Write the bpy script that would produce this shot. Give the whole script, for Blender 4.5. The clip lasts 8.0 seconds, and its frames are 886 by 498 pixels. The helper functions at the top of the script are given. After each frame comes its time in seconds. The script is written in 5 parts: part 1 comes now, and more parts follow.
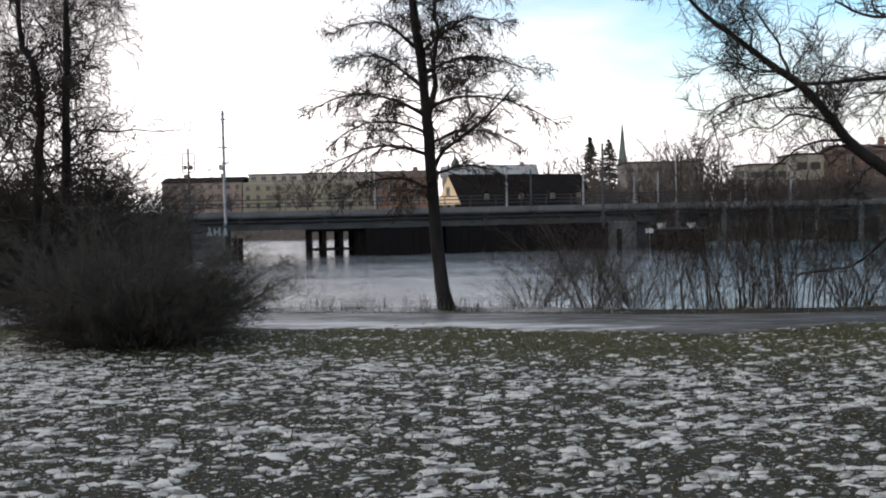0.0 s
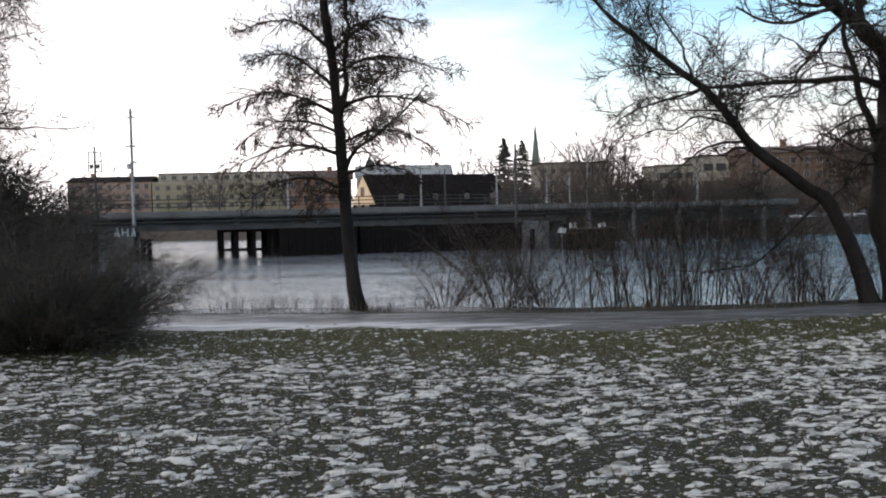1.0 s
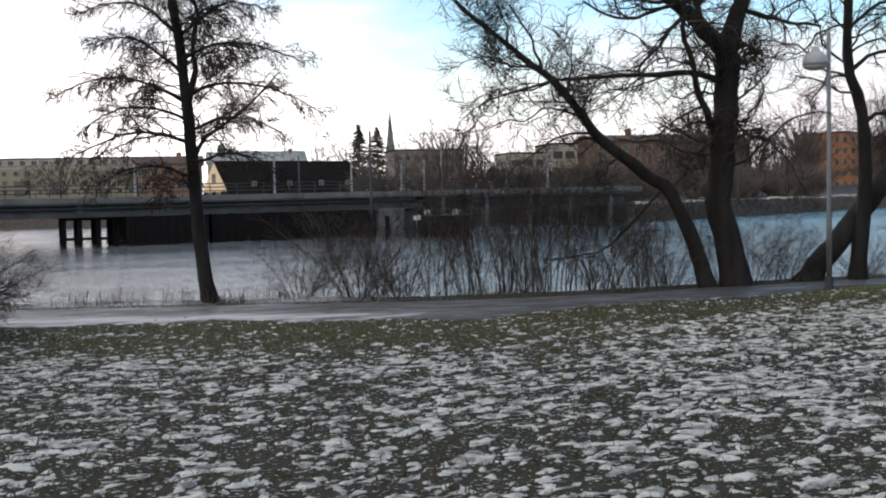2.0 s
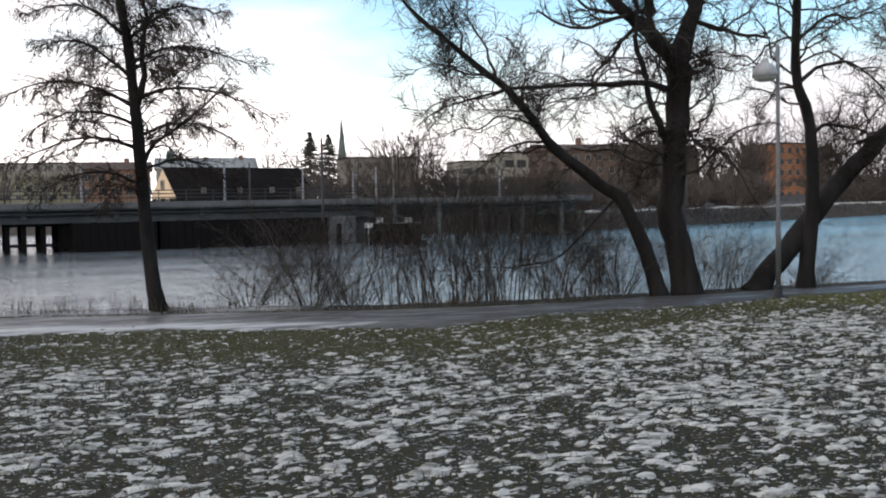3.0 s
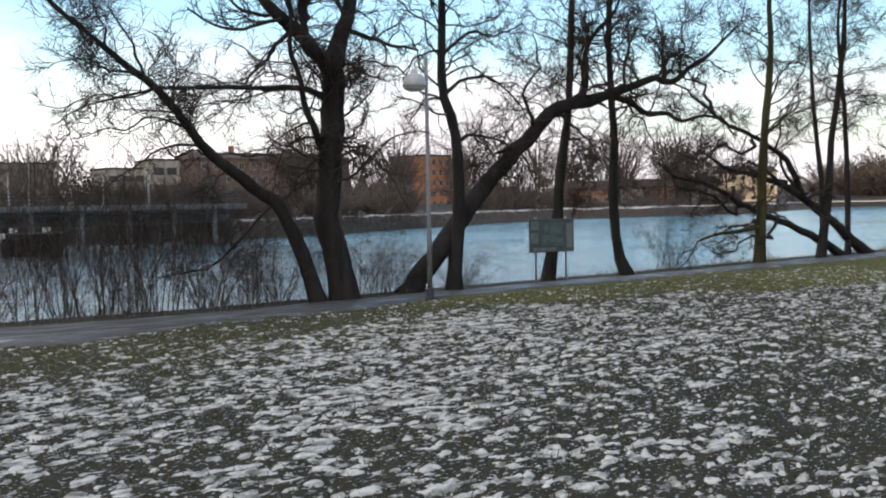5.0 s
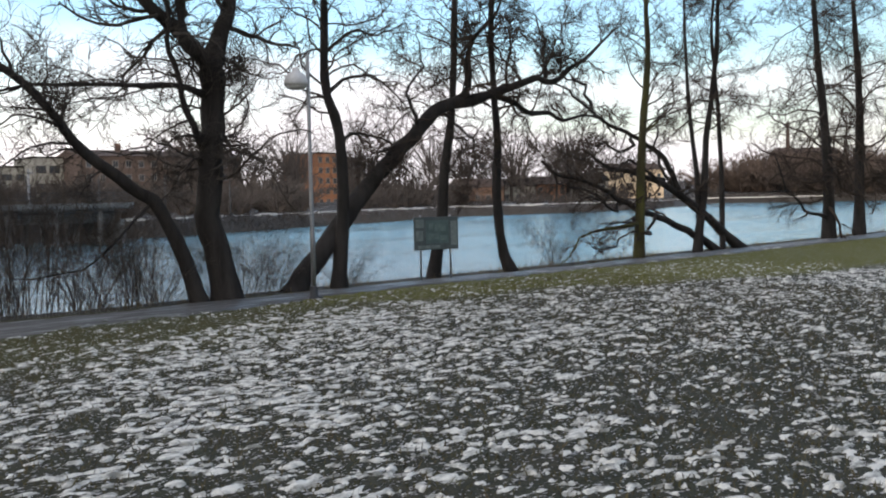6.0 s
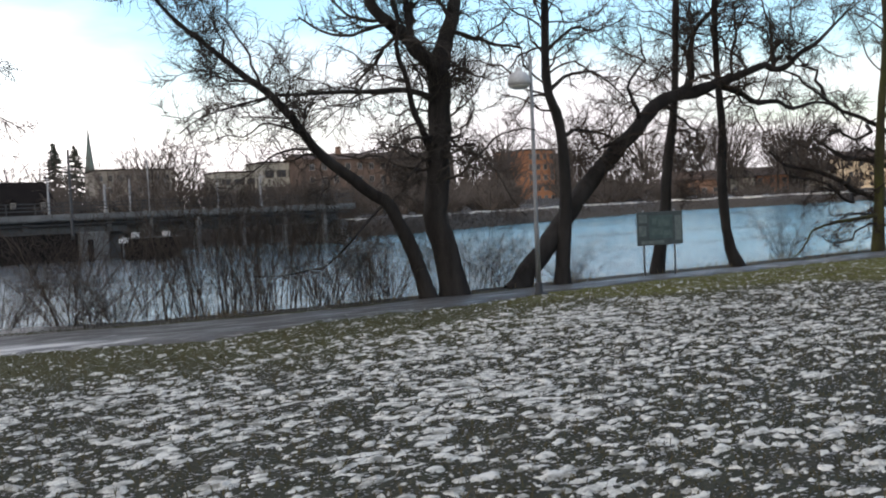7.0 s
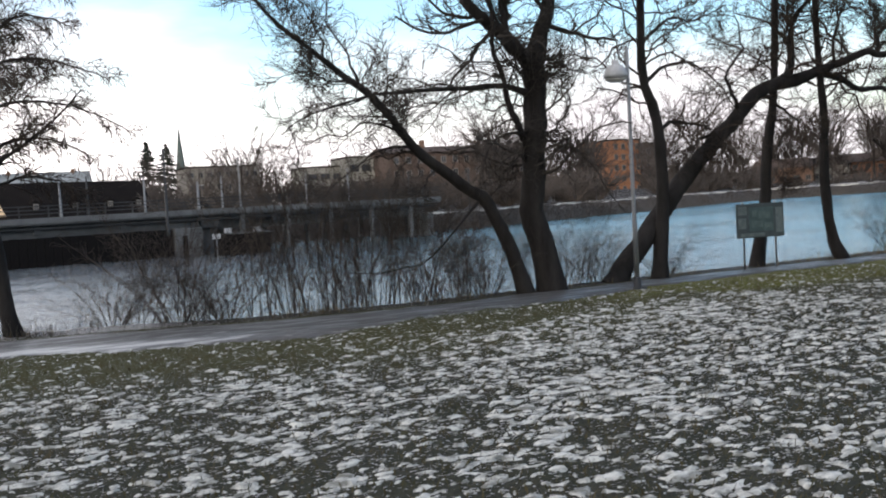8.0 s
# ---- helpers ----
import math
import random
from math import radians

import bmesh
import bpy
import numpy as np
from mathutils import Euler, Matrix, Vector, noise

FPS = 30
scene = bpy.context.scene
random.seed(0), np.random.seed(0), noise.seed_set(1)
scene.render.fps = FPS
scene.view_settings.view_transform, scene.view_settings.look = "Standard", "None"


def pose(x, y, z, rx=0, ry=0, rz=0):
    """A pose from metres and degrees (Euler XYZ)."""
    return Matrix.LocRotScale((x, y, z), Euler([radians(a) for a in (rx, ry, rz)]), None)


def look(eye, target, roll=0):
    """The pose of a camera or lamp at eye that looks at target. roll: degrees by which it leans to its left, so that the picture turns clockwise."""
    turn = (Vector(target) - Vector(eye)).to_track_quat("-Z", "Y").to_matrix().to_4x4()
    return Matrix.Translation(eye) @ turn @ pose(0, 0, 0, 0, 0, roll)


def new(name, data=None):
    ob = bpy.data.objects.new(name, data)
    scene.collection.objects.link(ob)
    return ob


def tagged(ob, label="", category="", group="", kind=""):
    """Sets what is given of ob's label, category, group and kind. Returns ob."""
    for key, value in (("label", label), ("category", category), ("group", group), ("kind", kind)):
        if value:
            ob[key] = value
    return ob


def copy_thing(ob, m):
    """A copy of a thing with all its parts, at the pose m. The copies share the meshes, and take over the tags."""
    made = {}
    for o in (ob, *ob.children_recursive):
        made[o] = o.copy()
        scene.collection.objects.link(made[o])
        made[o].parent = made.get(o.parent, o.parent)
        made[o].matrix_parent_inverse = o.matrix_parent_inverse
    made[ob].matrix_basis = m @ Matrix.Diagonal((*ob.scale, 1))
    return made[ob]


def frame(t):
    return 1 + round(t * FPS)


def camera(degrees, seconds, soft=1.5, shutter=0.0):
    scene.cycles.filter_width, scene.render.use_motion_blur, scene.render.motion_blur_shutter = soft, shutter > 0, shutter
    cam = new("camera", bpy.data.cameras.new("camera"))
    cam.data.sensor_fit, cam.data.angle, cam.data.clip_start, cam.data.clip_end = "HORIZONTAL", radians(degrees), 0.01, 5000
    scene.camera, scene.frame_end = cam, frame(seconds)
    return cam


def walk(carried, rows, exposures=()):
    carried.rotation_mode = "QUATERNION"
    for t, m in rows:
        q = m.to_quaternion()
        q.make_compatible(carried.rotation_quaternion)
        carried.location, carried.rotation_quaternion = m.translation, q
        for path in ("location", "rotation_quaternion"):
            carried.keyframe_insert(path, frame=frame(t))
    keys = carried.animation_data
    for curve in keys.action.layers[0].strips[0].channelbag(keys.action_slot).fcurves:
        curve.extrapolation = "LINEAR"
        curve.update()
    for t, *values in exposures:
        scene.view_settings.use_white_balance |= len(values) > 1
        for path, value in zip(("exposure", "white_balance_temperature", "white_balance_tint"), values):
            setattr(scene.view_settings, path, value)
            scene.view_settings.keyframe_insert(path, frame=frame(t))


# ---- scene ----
cam = camera(48.1, 8.0, soft=2.0)
# seconds, x, y, z, yaw, pitch, roll
ROWS = [
    (0.0, -0.089, -0.159, 1.604, 0.74, -2.07, 1.26),
    (0.5, -0.059, -0.150, 1.604, -1.65, -2.29, 0.98),
    (1.0, -0.039, -0.159, 1.599, -4.16, -2.17, 1.27),
    (1.5, -0.031, -0.221, 1.633, -6.72, -2.30, 1.47),
    (2.0, -0.026, -0.151, 1.642, -12.50, -3.13, 1.33),
    (2.2, -0.048, -0.039, 1.641, -15.15, -3.79, 1.17),
    (3.5, -0.023, -0.062, 1.645, -15.45, -2.10, 0.91),
    (4.0, -0.018, 0.015, 1.645, -19.29, -2.37, 2.19),
    (4.5, -0.017, 0.189, 1.582, -27.83, -2.36, 3.25),
    (5.0, 0.030, 0.190, 1.587, -35.04, -2.56, 1.05),
    (5.2, 0.059, 0.143, 1.583, -37.30, -2.43, 0.51),
    (6.3, 0.130, -0.038, 1.603, -41.31, -2.89, 1.46),
    (6.5, 0.028, -0.018, 1.620, -38.06, -2.95, 1.84),
    (7.0, -0.152, -0.018, 1.608, -29.00, -2.62, 2.50),
    (7.5, -0.286, -0.002, 1.634, -25.68, -2.62, 1.80),
    (8.0, -0.379, 0.031, 1.680, -24.21, -2.83, 3.27),
]
walk(cam, [(t, pose(x, y, z, 90 + pitch, roll, yaw)) for t, x, y, z, yaw, pitch, roll in ROWS], exposures=((0.0, 0.08, 6800, 17), (3.0, 0.12, 6800, 17), (5.0, 0.32, 6800, 17), (8.0, 0.33, 6800, 17)))

# ---- world, sun ----
SUN_EL, SUN_AZ = radians(6.5), radians(213.0)  # azimuth clockwise from +y
world = bpy.data.worlds.new("winter_sky")
scene.world = world
world.use_nodes = True
wn, wl = world.node_tree.nodes, world.node_tree.links
wn.clear()
w_out = wn.new("ShaderNodeOutputWorld")
w_bg = wn.new("ShaderNodeBackground")
w_sky = wn.new("ShaderNodeTexSky")
w_sky.sky_type, w_sky.sun_disc = "NISHITA", False
w_sky.sun_elevation, w_sky.sun_rotation = SUN_EL, SUN_AZ
w_sky.air_density, w_sky.dust_density, w_sky.ozone_density = 1.0, 1.5, 1.5
w_co = wn.new("ShaderNodeTexCoord")
w_sep = wn.new("ShaderNodeSeparateXYZ")
wl.new(w_co.outputs["Generated"], w_sep.inputs[0])
w_map = wn.new("ShaderNodeMapping")
w_map.inputs["Scale"].default_value = (1.0, 1.0, 3.6)
w_map.inputs["Location"].default_value = (0.37, 0.1, 0.15)
wl.new(w_co.outputs["Generated"], w_map.inputs[0])
w_noise = wn.new("ShaderNodeTexNoise")
w_noise.inputs["Scale"].default_value, w_noise.inputs["Detail"].default_value = 2.1, 6.0
w_noise.inputs["Roughness"].default_value, w_noise.inputs["Distortion"].default_value = 0.52, 0.3
wl.new(w_map.outputs[0], w_noise.inputs[0])


def wmath(op, a, b=None, clamp=False):
    n = wn.new("ShaderNodeMath")
    n.operation, n.use_clamp = op, clamp
    for i, v in enumerate((a, b)):
        if v is None:
            continue
        if isinstance(v, (int, float)):
            n.inputs[i].default_value = v
        else:
            wl.new(v, n.inputs[i])
    return n.outputs[0]


# cover: thick haze low over the horizon and towards the west (-x), thin streaks higher up
low = wmath("SUBTRACT", 1.0, wmath("MULTIPLY", w_sep.outputs[2], 5.2), True)
west = wmath("MULTIPLY", w_sep.outputs[0], -0.62)
cover = wmath("ADD", wmath("ADD", wmath("MULTIPLY", wmath("SUBTRACT", w_noise.outputs[0], 0.5), 3.4), wmath("MULTIPLY", low, 1.55)), wmath("ADD", west, 0.40), True)
w_tint = wn.new("ShaderNodeMix")
w_tint.data_type = "RGBA"
w_tint.blend_type = "MULTIPLY"
w_tint.inputs[0].default_value = 1.0
wl.new(w_sky.outputs[0], w_tint.inputs[6])
w_tint.inputs[7].default_value = (2.25, 2.75, 3.25, 1)
w_gain = wn.new("ShaderNodeMix")
w_gain.data_type = "RGBA"
wl.new(cover, w_gain.inputs[0])
wl.new(w_tint.outputs[2], w_gain.inputs[6])
# cloud radiance, brighter low down where the light comes through
w_cl = wn.new("ShaderNodeMix")
w_cl.data_type = "RGBA"
wl.new(low, w_cl.inputs[0])
w_cl.inputs[6].default_value = (12.6, 12.7, 12.9, 1)
w_cl.inputs[7].default_value = (20.0, 19.9, 19.6, 1)
w_east = wn.new("ShaderNodeMix")
w_east.data_type = "RGBA"
east = wn.new("ShaderNodeMapRange")
east.inputs[1].default_value, east.inputs[2].default_value = 0.05, 0.55
wl.new(w_sep.outputs[0], east.inputs[0])
wl.new(east.outputs[0], w_east.inputs[0])
wl.new(w_cl.outputs[2], w_east.inputs[6])
w_east.inputs[7].default_value = (9.6, 9.7, 10.1, 1)
wl.new(w_east.outputs[2], w_gain.inputs[7])
wl.new(w_gain.outputs[2], w_bg.inputs[0])
w_bg.inputs[1].default_value = 0.1
wl.new(w_bg.outputs[0], w_out.inputs[0])

sun = new("sun", bpy.data.lights.new("sun", "SUN"))
sun.data.energy, sun.data.angle, sun.data.color = 1.15, radians(0.6), (1.0, 0.86, 0.70)
_sd = Vector((math.sin(SUN_AZ) * math.cos(SUN_EL), math.cos(SUN_AZ) * math.cos(SUN_EL), math.sin(SUN_EL)))
sun.matrix_world = look(tuple(_sd * 100), (0, 0, 0))

# ---- materials ----
def mat(name, col, rough=0.8, col2=None, scale=4.0, bump=0.0, bump_scale=30.0, metal=0.0, spec=0.5, var=0.0, stretch=(1, 1, 1), lo=0.35, hi=0.65):
    """A procedural material: two tones by a coarse noise, fine grain, fine relief, and a shift from object to object."""
    m = bpy.data.materials.new(name)
    m.use_nodes = True
    n, l = m.node_tree.nodes, m.node_tree.links
    b = n["Principled BSDF"]
    b.inputs["Roughness"].default_value, b.inputs["Metallic"].default_value = rough, metal
    b.inputs["Specular IOR Level"].default_value = spec
    co = n.new("ShaderNodeTexCoord")
    mp = n.new("ShaderNodeMapping")
    mp.inputs["Scale"].default_value = stretch
    l.new(co.outputs["Object"], mp.inputs[0])
    a = n.new("ShaderNodeTexNoise")
    a.inputs["Scale"].default_value, a.inputs["Detail"].default_value = scale, 5.0
    l.new(mp.outputs[0], a.inputs[0])
    r = n.new("ShaderNodeMapRange")
    r.inputs[1].default_value, r.inputs[2].default_value = lo, hi
    l.new(a.outputs[0], r.inputs[0])
    mix = n.new("ShaderNodeMix")
    mix.data_type = "RGBA"
    l.new(r.outputs[0], mix.inputs[0])
    c2 = col2 or tuple(c * 0.7 for c in col)
    mix.inputs[6].default_value, mix.inputs[7].default_value = (*col, 1), (*c2, 1)
    g = n.new("ShaderNodeTexNoise")
    g.inputs["Scale"].default_value, g.inputs["Detail"].default_value = bump_scale, 4.0
    l.new(mp.outputs[0], g.inputs[0])
    hsv = n.new("ShaderNodeHueSaturation")
    gv = n.new("ShaderNodeMapRange")
    gv.inputs[3].default_value, gv.inputs[4].default_value = 0.78, 1.22
    l.new(g.outputs[0], gv.inputs[0])
    val = gv.outputs[0]
    if var:
        oi = n.new("ShaderNodeObjectInfo")
        ov = n.new("ShaderNodeMapRange")
        ov.inputs[3].default_value, ov.inputs[4].default_value = 1 - var, 1 + var
        l.new(oi.outputs["Random"], ov.inputs[0])
        mu = n.new("ShaderNodeMath")
        mu.operation = "MULTIPLY"
        l.new(val, mu.inputs[0])
        l.new(ov.outputs[0], mu.inputs[1])
        val = mu.outputs[0]
    l.new(val, hsv.inputs["Value"])
    l.new(mix.outputs[2], hsv.inputs["Color"])
    l.new(hsv.outputs[0], b.inputs["Base Color"])
    if bump:
        bp = n.new("ShaderNodeBump")
        bp.inputs["Strength"].default_value, bp.inputs["Distance"].default_value = bump, 0.02
        l.new(g.outputs[0], bp.inputs["Height"])
        l.new(bp.outputs[0], b.inputs["Normal"])
    return m


M_bark = mat("bark_dark", (0.043, 0.039, 0.036), 0.95, (0.024, 0.022, 0.020), 5.0, 0.9, 40.0, spec=0.2, stretch=(1, 1, 0.3))
M_bark_willow = mat("bark_willow", (0.050, 0.045, 0.040), 0.95, (0.026, 0.023, 0.021), 4.0, 1.0, 26.0, spec=0.2, stretch=(1, 1, 0.22))
M_bark_moss = mat("bark_mossy", (0.085, 0.085, 0.030), 0.95, (0.045, 0.038, 0.026), 3.0, 0.9, 40.0, spec=0.2, stretch=(1, 1, 0.3))
M_twig = mat("twig", (0.045, 0.036, 0.030), 0.95, (0.070, 0.054, 0.042), 2.0, spec=0.15)
M_twig_willow = mat("twig_willow", (0.070, 0.060, 0.050), 0.9, (0.046, 0.040, 0.034), 2.0, spec=0.2)
M_catkin = mat("alder_cones", (0.040, 0.033, 0.026), 0.95, (0.058, 0.046, 0.034), 3.0, spec=0.15)
M_bush = mat("bush_twigs", (0.080, 0.073, 0.062), 0.95, (0.115, 0.100, 0.082), 2.0, spec=0.15)
M_shrub = mat("shrub_twigs", (0.105, 0.086, 0.070), 0.95, (0.065, 0.053, 0.045), 2.0, spec=0.15)
M_blade = mat("turf_blades", (0.085, 0.082, 0.036), 0.9, (0.12, 0.095, 0.05), 3.0, spec=0.2)
M_reed = mat("dry_grass", (0.21, 0.16, 0.09), 0.9, (0.12, 0.09, 0.05), 6.0, spec=0.2)
M_farwood = mat("far_twigs", (0.105, 0.094, 0.086), 0.95, (0.070, 0.063, 0.058), 0.3, spec=0.1, var=0.25)
M_russet = mat("russet_twigs", (0.17, 0.13, 0.105), 0.95, (0.12, 0.094, 0.078), 0.2, spec=0.1, var=0.25)
M_needles = mat("spruce_needles", (0.030, 0.042, 0.030), 0.95, (0.018, 0.026, 0.020), 0.5, spec=0.15)
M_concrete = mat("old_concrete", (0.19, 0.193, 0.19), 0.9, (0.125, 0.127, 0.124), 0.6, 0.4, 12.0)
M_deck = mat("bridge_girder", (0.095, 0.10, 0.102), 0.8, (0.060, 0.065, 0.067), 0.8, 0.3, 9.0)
M_timber_dark = mat("near_black_timber", (0.011, 0.010, 0.010), 0.95, (0.018, 0.016, 0.015), 1.2, 0.4, 14.0, spec=0.1, stretch=(1, 1, 0.3))
M_steel = mat("galvanised_steel", (0.30, 0.31, 0.31), 0.5, (0.24, 0.25, 0.26), 3.0, metal=0.7)
M_steel_dark = mat("dark_steel", (0.055, 0.058, 0.06), 0.6, None, 3.0, metal=0.3)
M_lampwhite = mat("lamp_enamel", (0.62, 0.63, 0.62), 0.35, (0.50, 0.51, 0.50), 6.0)
M_lampglass = mat("lamp_opal", (0.70, 0.70, 0.66), 0.3, (0.62, 0.62, 0.58), 6.0)
M_board = mat("board_metal", (0.085, 0.105, 0.105), 0.6, (0.055, 0.075, 0.075), 5.0)
M_map = mat("map_print", (0.085, 0.135, 0.13), 0.45, (0.055, 0.09, 0.088), 6.0)
M_map_light = mat("map_print_light", (0.12, 0.165, 0.155), 0.45, (0.08, 0.12, 0.115), 9.0)
M_mapw = mat("map_paper", (0.17, 0.21, 0.20), 0.6, (0.12, 0.15, 0.145), 9.0)
M_glass = mat("dark_pane", (0.035, 0.042, 0.05), 0.15, (0.05, 0.06, 0.07), 0.4, var=0.5)
M_framew = mat("window_paint", (0.24, 0.235, 0.22), 0.6)
M_plaster_pink = mat("plaster_pink", (0.20, 0.165, 0.150), 0.9, (0.17, 0.135, 0.120), 0.15, 0.1, 6.0)
M_plaster_green = mat("plaster_green", (0.20, 0.205, 0.165), 0.9, (0.165, 0.168, 0.120), 0.15, 0.1, 6.0)
M_plaster_brown = mat("plaster_brown", (0.15, 0.095, 0.07), 0.9, (0.17, 0.11, 0.08), 0.15, 0.1, 6.0)
M_plaster_cream = mat("plaster_cream", (0.66, 0.53, 0.36), 0.9, (0.58, 0.46, 0.31), 0.3, 0.1, 6.0)
M_plaster_beige = mat("plaster_beige", (0.20, 0.195, 0.175), 0.9, (0.165, 0.16, 0.145), 0.15, 0.1, 6.0)
M_plaster_pale = mat("plaster_pale", (0.27, 0.275, 0.25), 0.9, (0.21, 0.215, 0.195), 0.15, 0.1, 6.0)
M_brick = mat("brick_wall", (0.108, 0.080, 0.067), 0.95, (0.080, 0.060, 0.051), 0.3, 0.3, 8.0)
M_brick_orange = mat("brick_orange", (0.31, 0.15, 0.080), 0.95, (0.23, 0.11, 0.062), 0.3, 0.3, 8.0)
M_roof_dark = mat("roof_felt", (0.010, 0.009, 0.009), 0.95, (0.016, 0.014, 0.013), 0.4, 0.2, 8.0, spec=0.08)
M_roof_brown = mat("roof_tile_brown", (0.10, 0.070, 0.055), 0.9, (0.075, 0.055, 0.045), 0.4, 0.2, 8.0)
M_copper = mat("roof_copper", (0.27, 0.30, 0.30), 0.7, (0.20, 0.225, 0.225), 0.3)
M_copper_dark = mat("spire_copper", (0.10, 0.14, 0.13), 0.8, (0.07, 0.10, 0.095), 0.2)
M_white = mat("white_paint", (0.75, 0.75, 0.74), 0.5, (0.6, 0.6, 0.6), 6.0)
M_graffiti = mat("pale_spray_paint", (0.50, 0.56, 0.56), 0.8, (0.38, 0.44, 0.45), 4.0)


def ground_material():
    """Frozen turf with snow lying on it where the mesh says; bare earth and shore stones elsewhere."""
    m = bpy.data.materials.new("turf_and_snow")
    m.use_nodes = True
    n, l = m.node_tree.nodes, m.node_tree.links
    b = n["Principled BSDF"]
    co = n.new("ShaderNodeTexCoord")

    def nz(scale, detail=5.0, rough=0.55):
        t = n.new("ShaderNodeTexNoise")
        t.inputs["Scale"].default_value, t.inputs["Detail"].default_value, t.inputs["Roughness"].default_value = scale, detail, rough
        l.new(co.outputs["Object"], t.inputs[0])
        return t.outputs[0]

    def ramp(v, a, c):
        r = n.new("ShaderNodeMapRange")
        r.inputs[1].default_value, r.inputs[2].default_value = a, c
        l.new(v, r.inputs[0])
        return r.outputs[0]

    def mixc(f, c1, c2):
        x = n.new("ShaderNodeMix")
        x.data_type = "RGBA"
        l.new(f, x.inputs[0])
        for i, c in ((6, c1), (7, c2)):
            if isinstance(c, tuple):
                x.inputs[i].default_value = (*c, 1)
            else:
                l.new(c, x.inputs[i])
        return x.outputs[2]

    def add(a, c, op="ADD"):
        x = n.new("ShaderNodeMath")
        x.operation = op
        for i, v in ((0, a), (1, c)):
            if isinstance(v, (int, float)):
                x.inputs[i].default_value = v
            else:
                l.new(v, x.inputs[i])
        return x.outputs[0]

    at = n.new("ShaderNodeAttribute")
    at.attribute_name = "snow"
    green = n.new("ShaderNodeAttribute")
    green.attribute_name = "green"
    sm = n.new("ShaderNodeMapping")
    sm.inputs["Scale"].default_value = (0.78, 1.12, 1.0)
    l.new(co.outputs["Object"], sm.inputs[0])
    cn = n.new("ShaderNodeTexNoise")
    cn.inputs["Scale"].default_value, cn.inputs["Detail"].default_value, cn.inputs["Roughness"].default_value = 30.0, 2.0, 0.5
    l.new(sm.outputs[0], cn.inputs[0])
    crumb = cn.outputs[0]
    fine, mid, blades = nz(26.0, 6.0, 0.7), nz(1.6, 4.0), nz(70.0, 3.0, 0.7)
    turf = mixc(ramp(mid, 0.35, 0.65), (0.050, 0.053, 0.029), (0.068, 0.062, 0.041))
    turf = mixc(ramp(fine, 0.40, 0.62), turf, (0.027, 0.028, 0.019))
    turf = mixc(green.outputs["Fac"], turf, mixc(ramp(fine, 0.35, 0.65), (0.165, 0.160, 0.030), (0.100, 0.098, 0.024)))
    snow = mixc(ramp(mid, 0.3, 0.7), (0.84, 0.82, 0.79), (0.70, 0.685, 0.66))
    earth = n.new("ShaderNodeAttribute")
    earth.attribute_name = "earth"
    turf = mixc(earth.outputs["Fac"], turf, mixc(ramp(mid, 0.3, 0.7), (0.075, 0.066, 0.056), (0.050, 0.045, 0.039)))
    edge = add(at.outputs["Fac"], add(add(crumb, 0.5, "SUBTRACT"), 3.6, "MULTIPLY"))
    mask = ramp(edge, 0.49, 0.59)
    l.new(mixc(mask, turf, snow), b.inputs["Base Color"])
    b.inputs["Roughness"].default_value = 0.85
    b.inputs["Specular IOR Level"].default_value = 0.25
    bp = n.new("ShaderNodeBump")
    bp.inputs["Strength"].default_value, bp.inputs["Distance"].default_value = 0.9, 0.05
    l.new(add(add(blades, 0.28, "MULTIPLY"), add(ramp(edge, 0.30, 1.15), 1.6, "MULTIPLY")), bp.inputs["Height"])
    l.new(bp.outputs[0], b.inputs["Normal"])
    return m


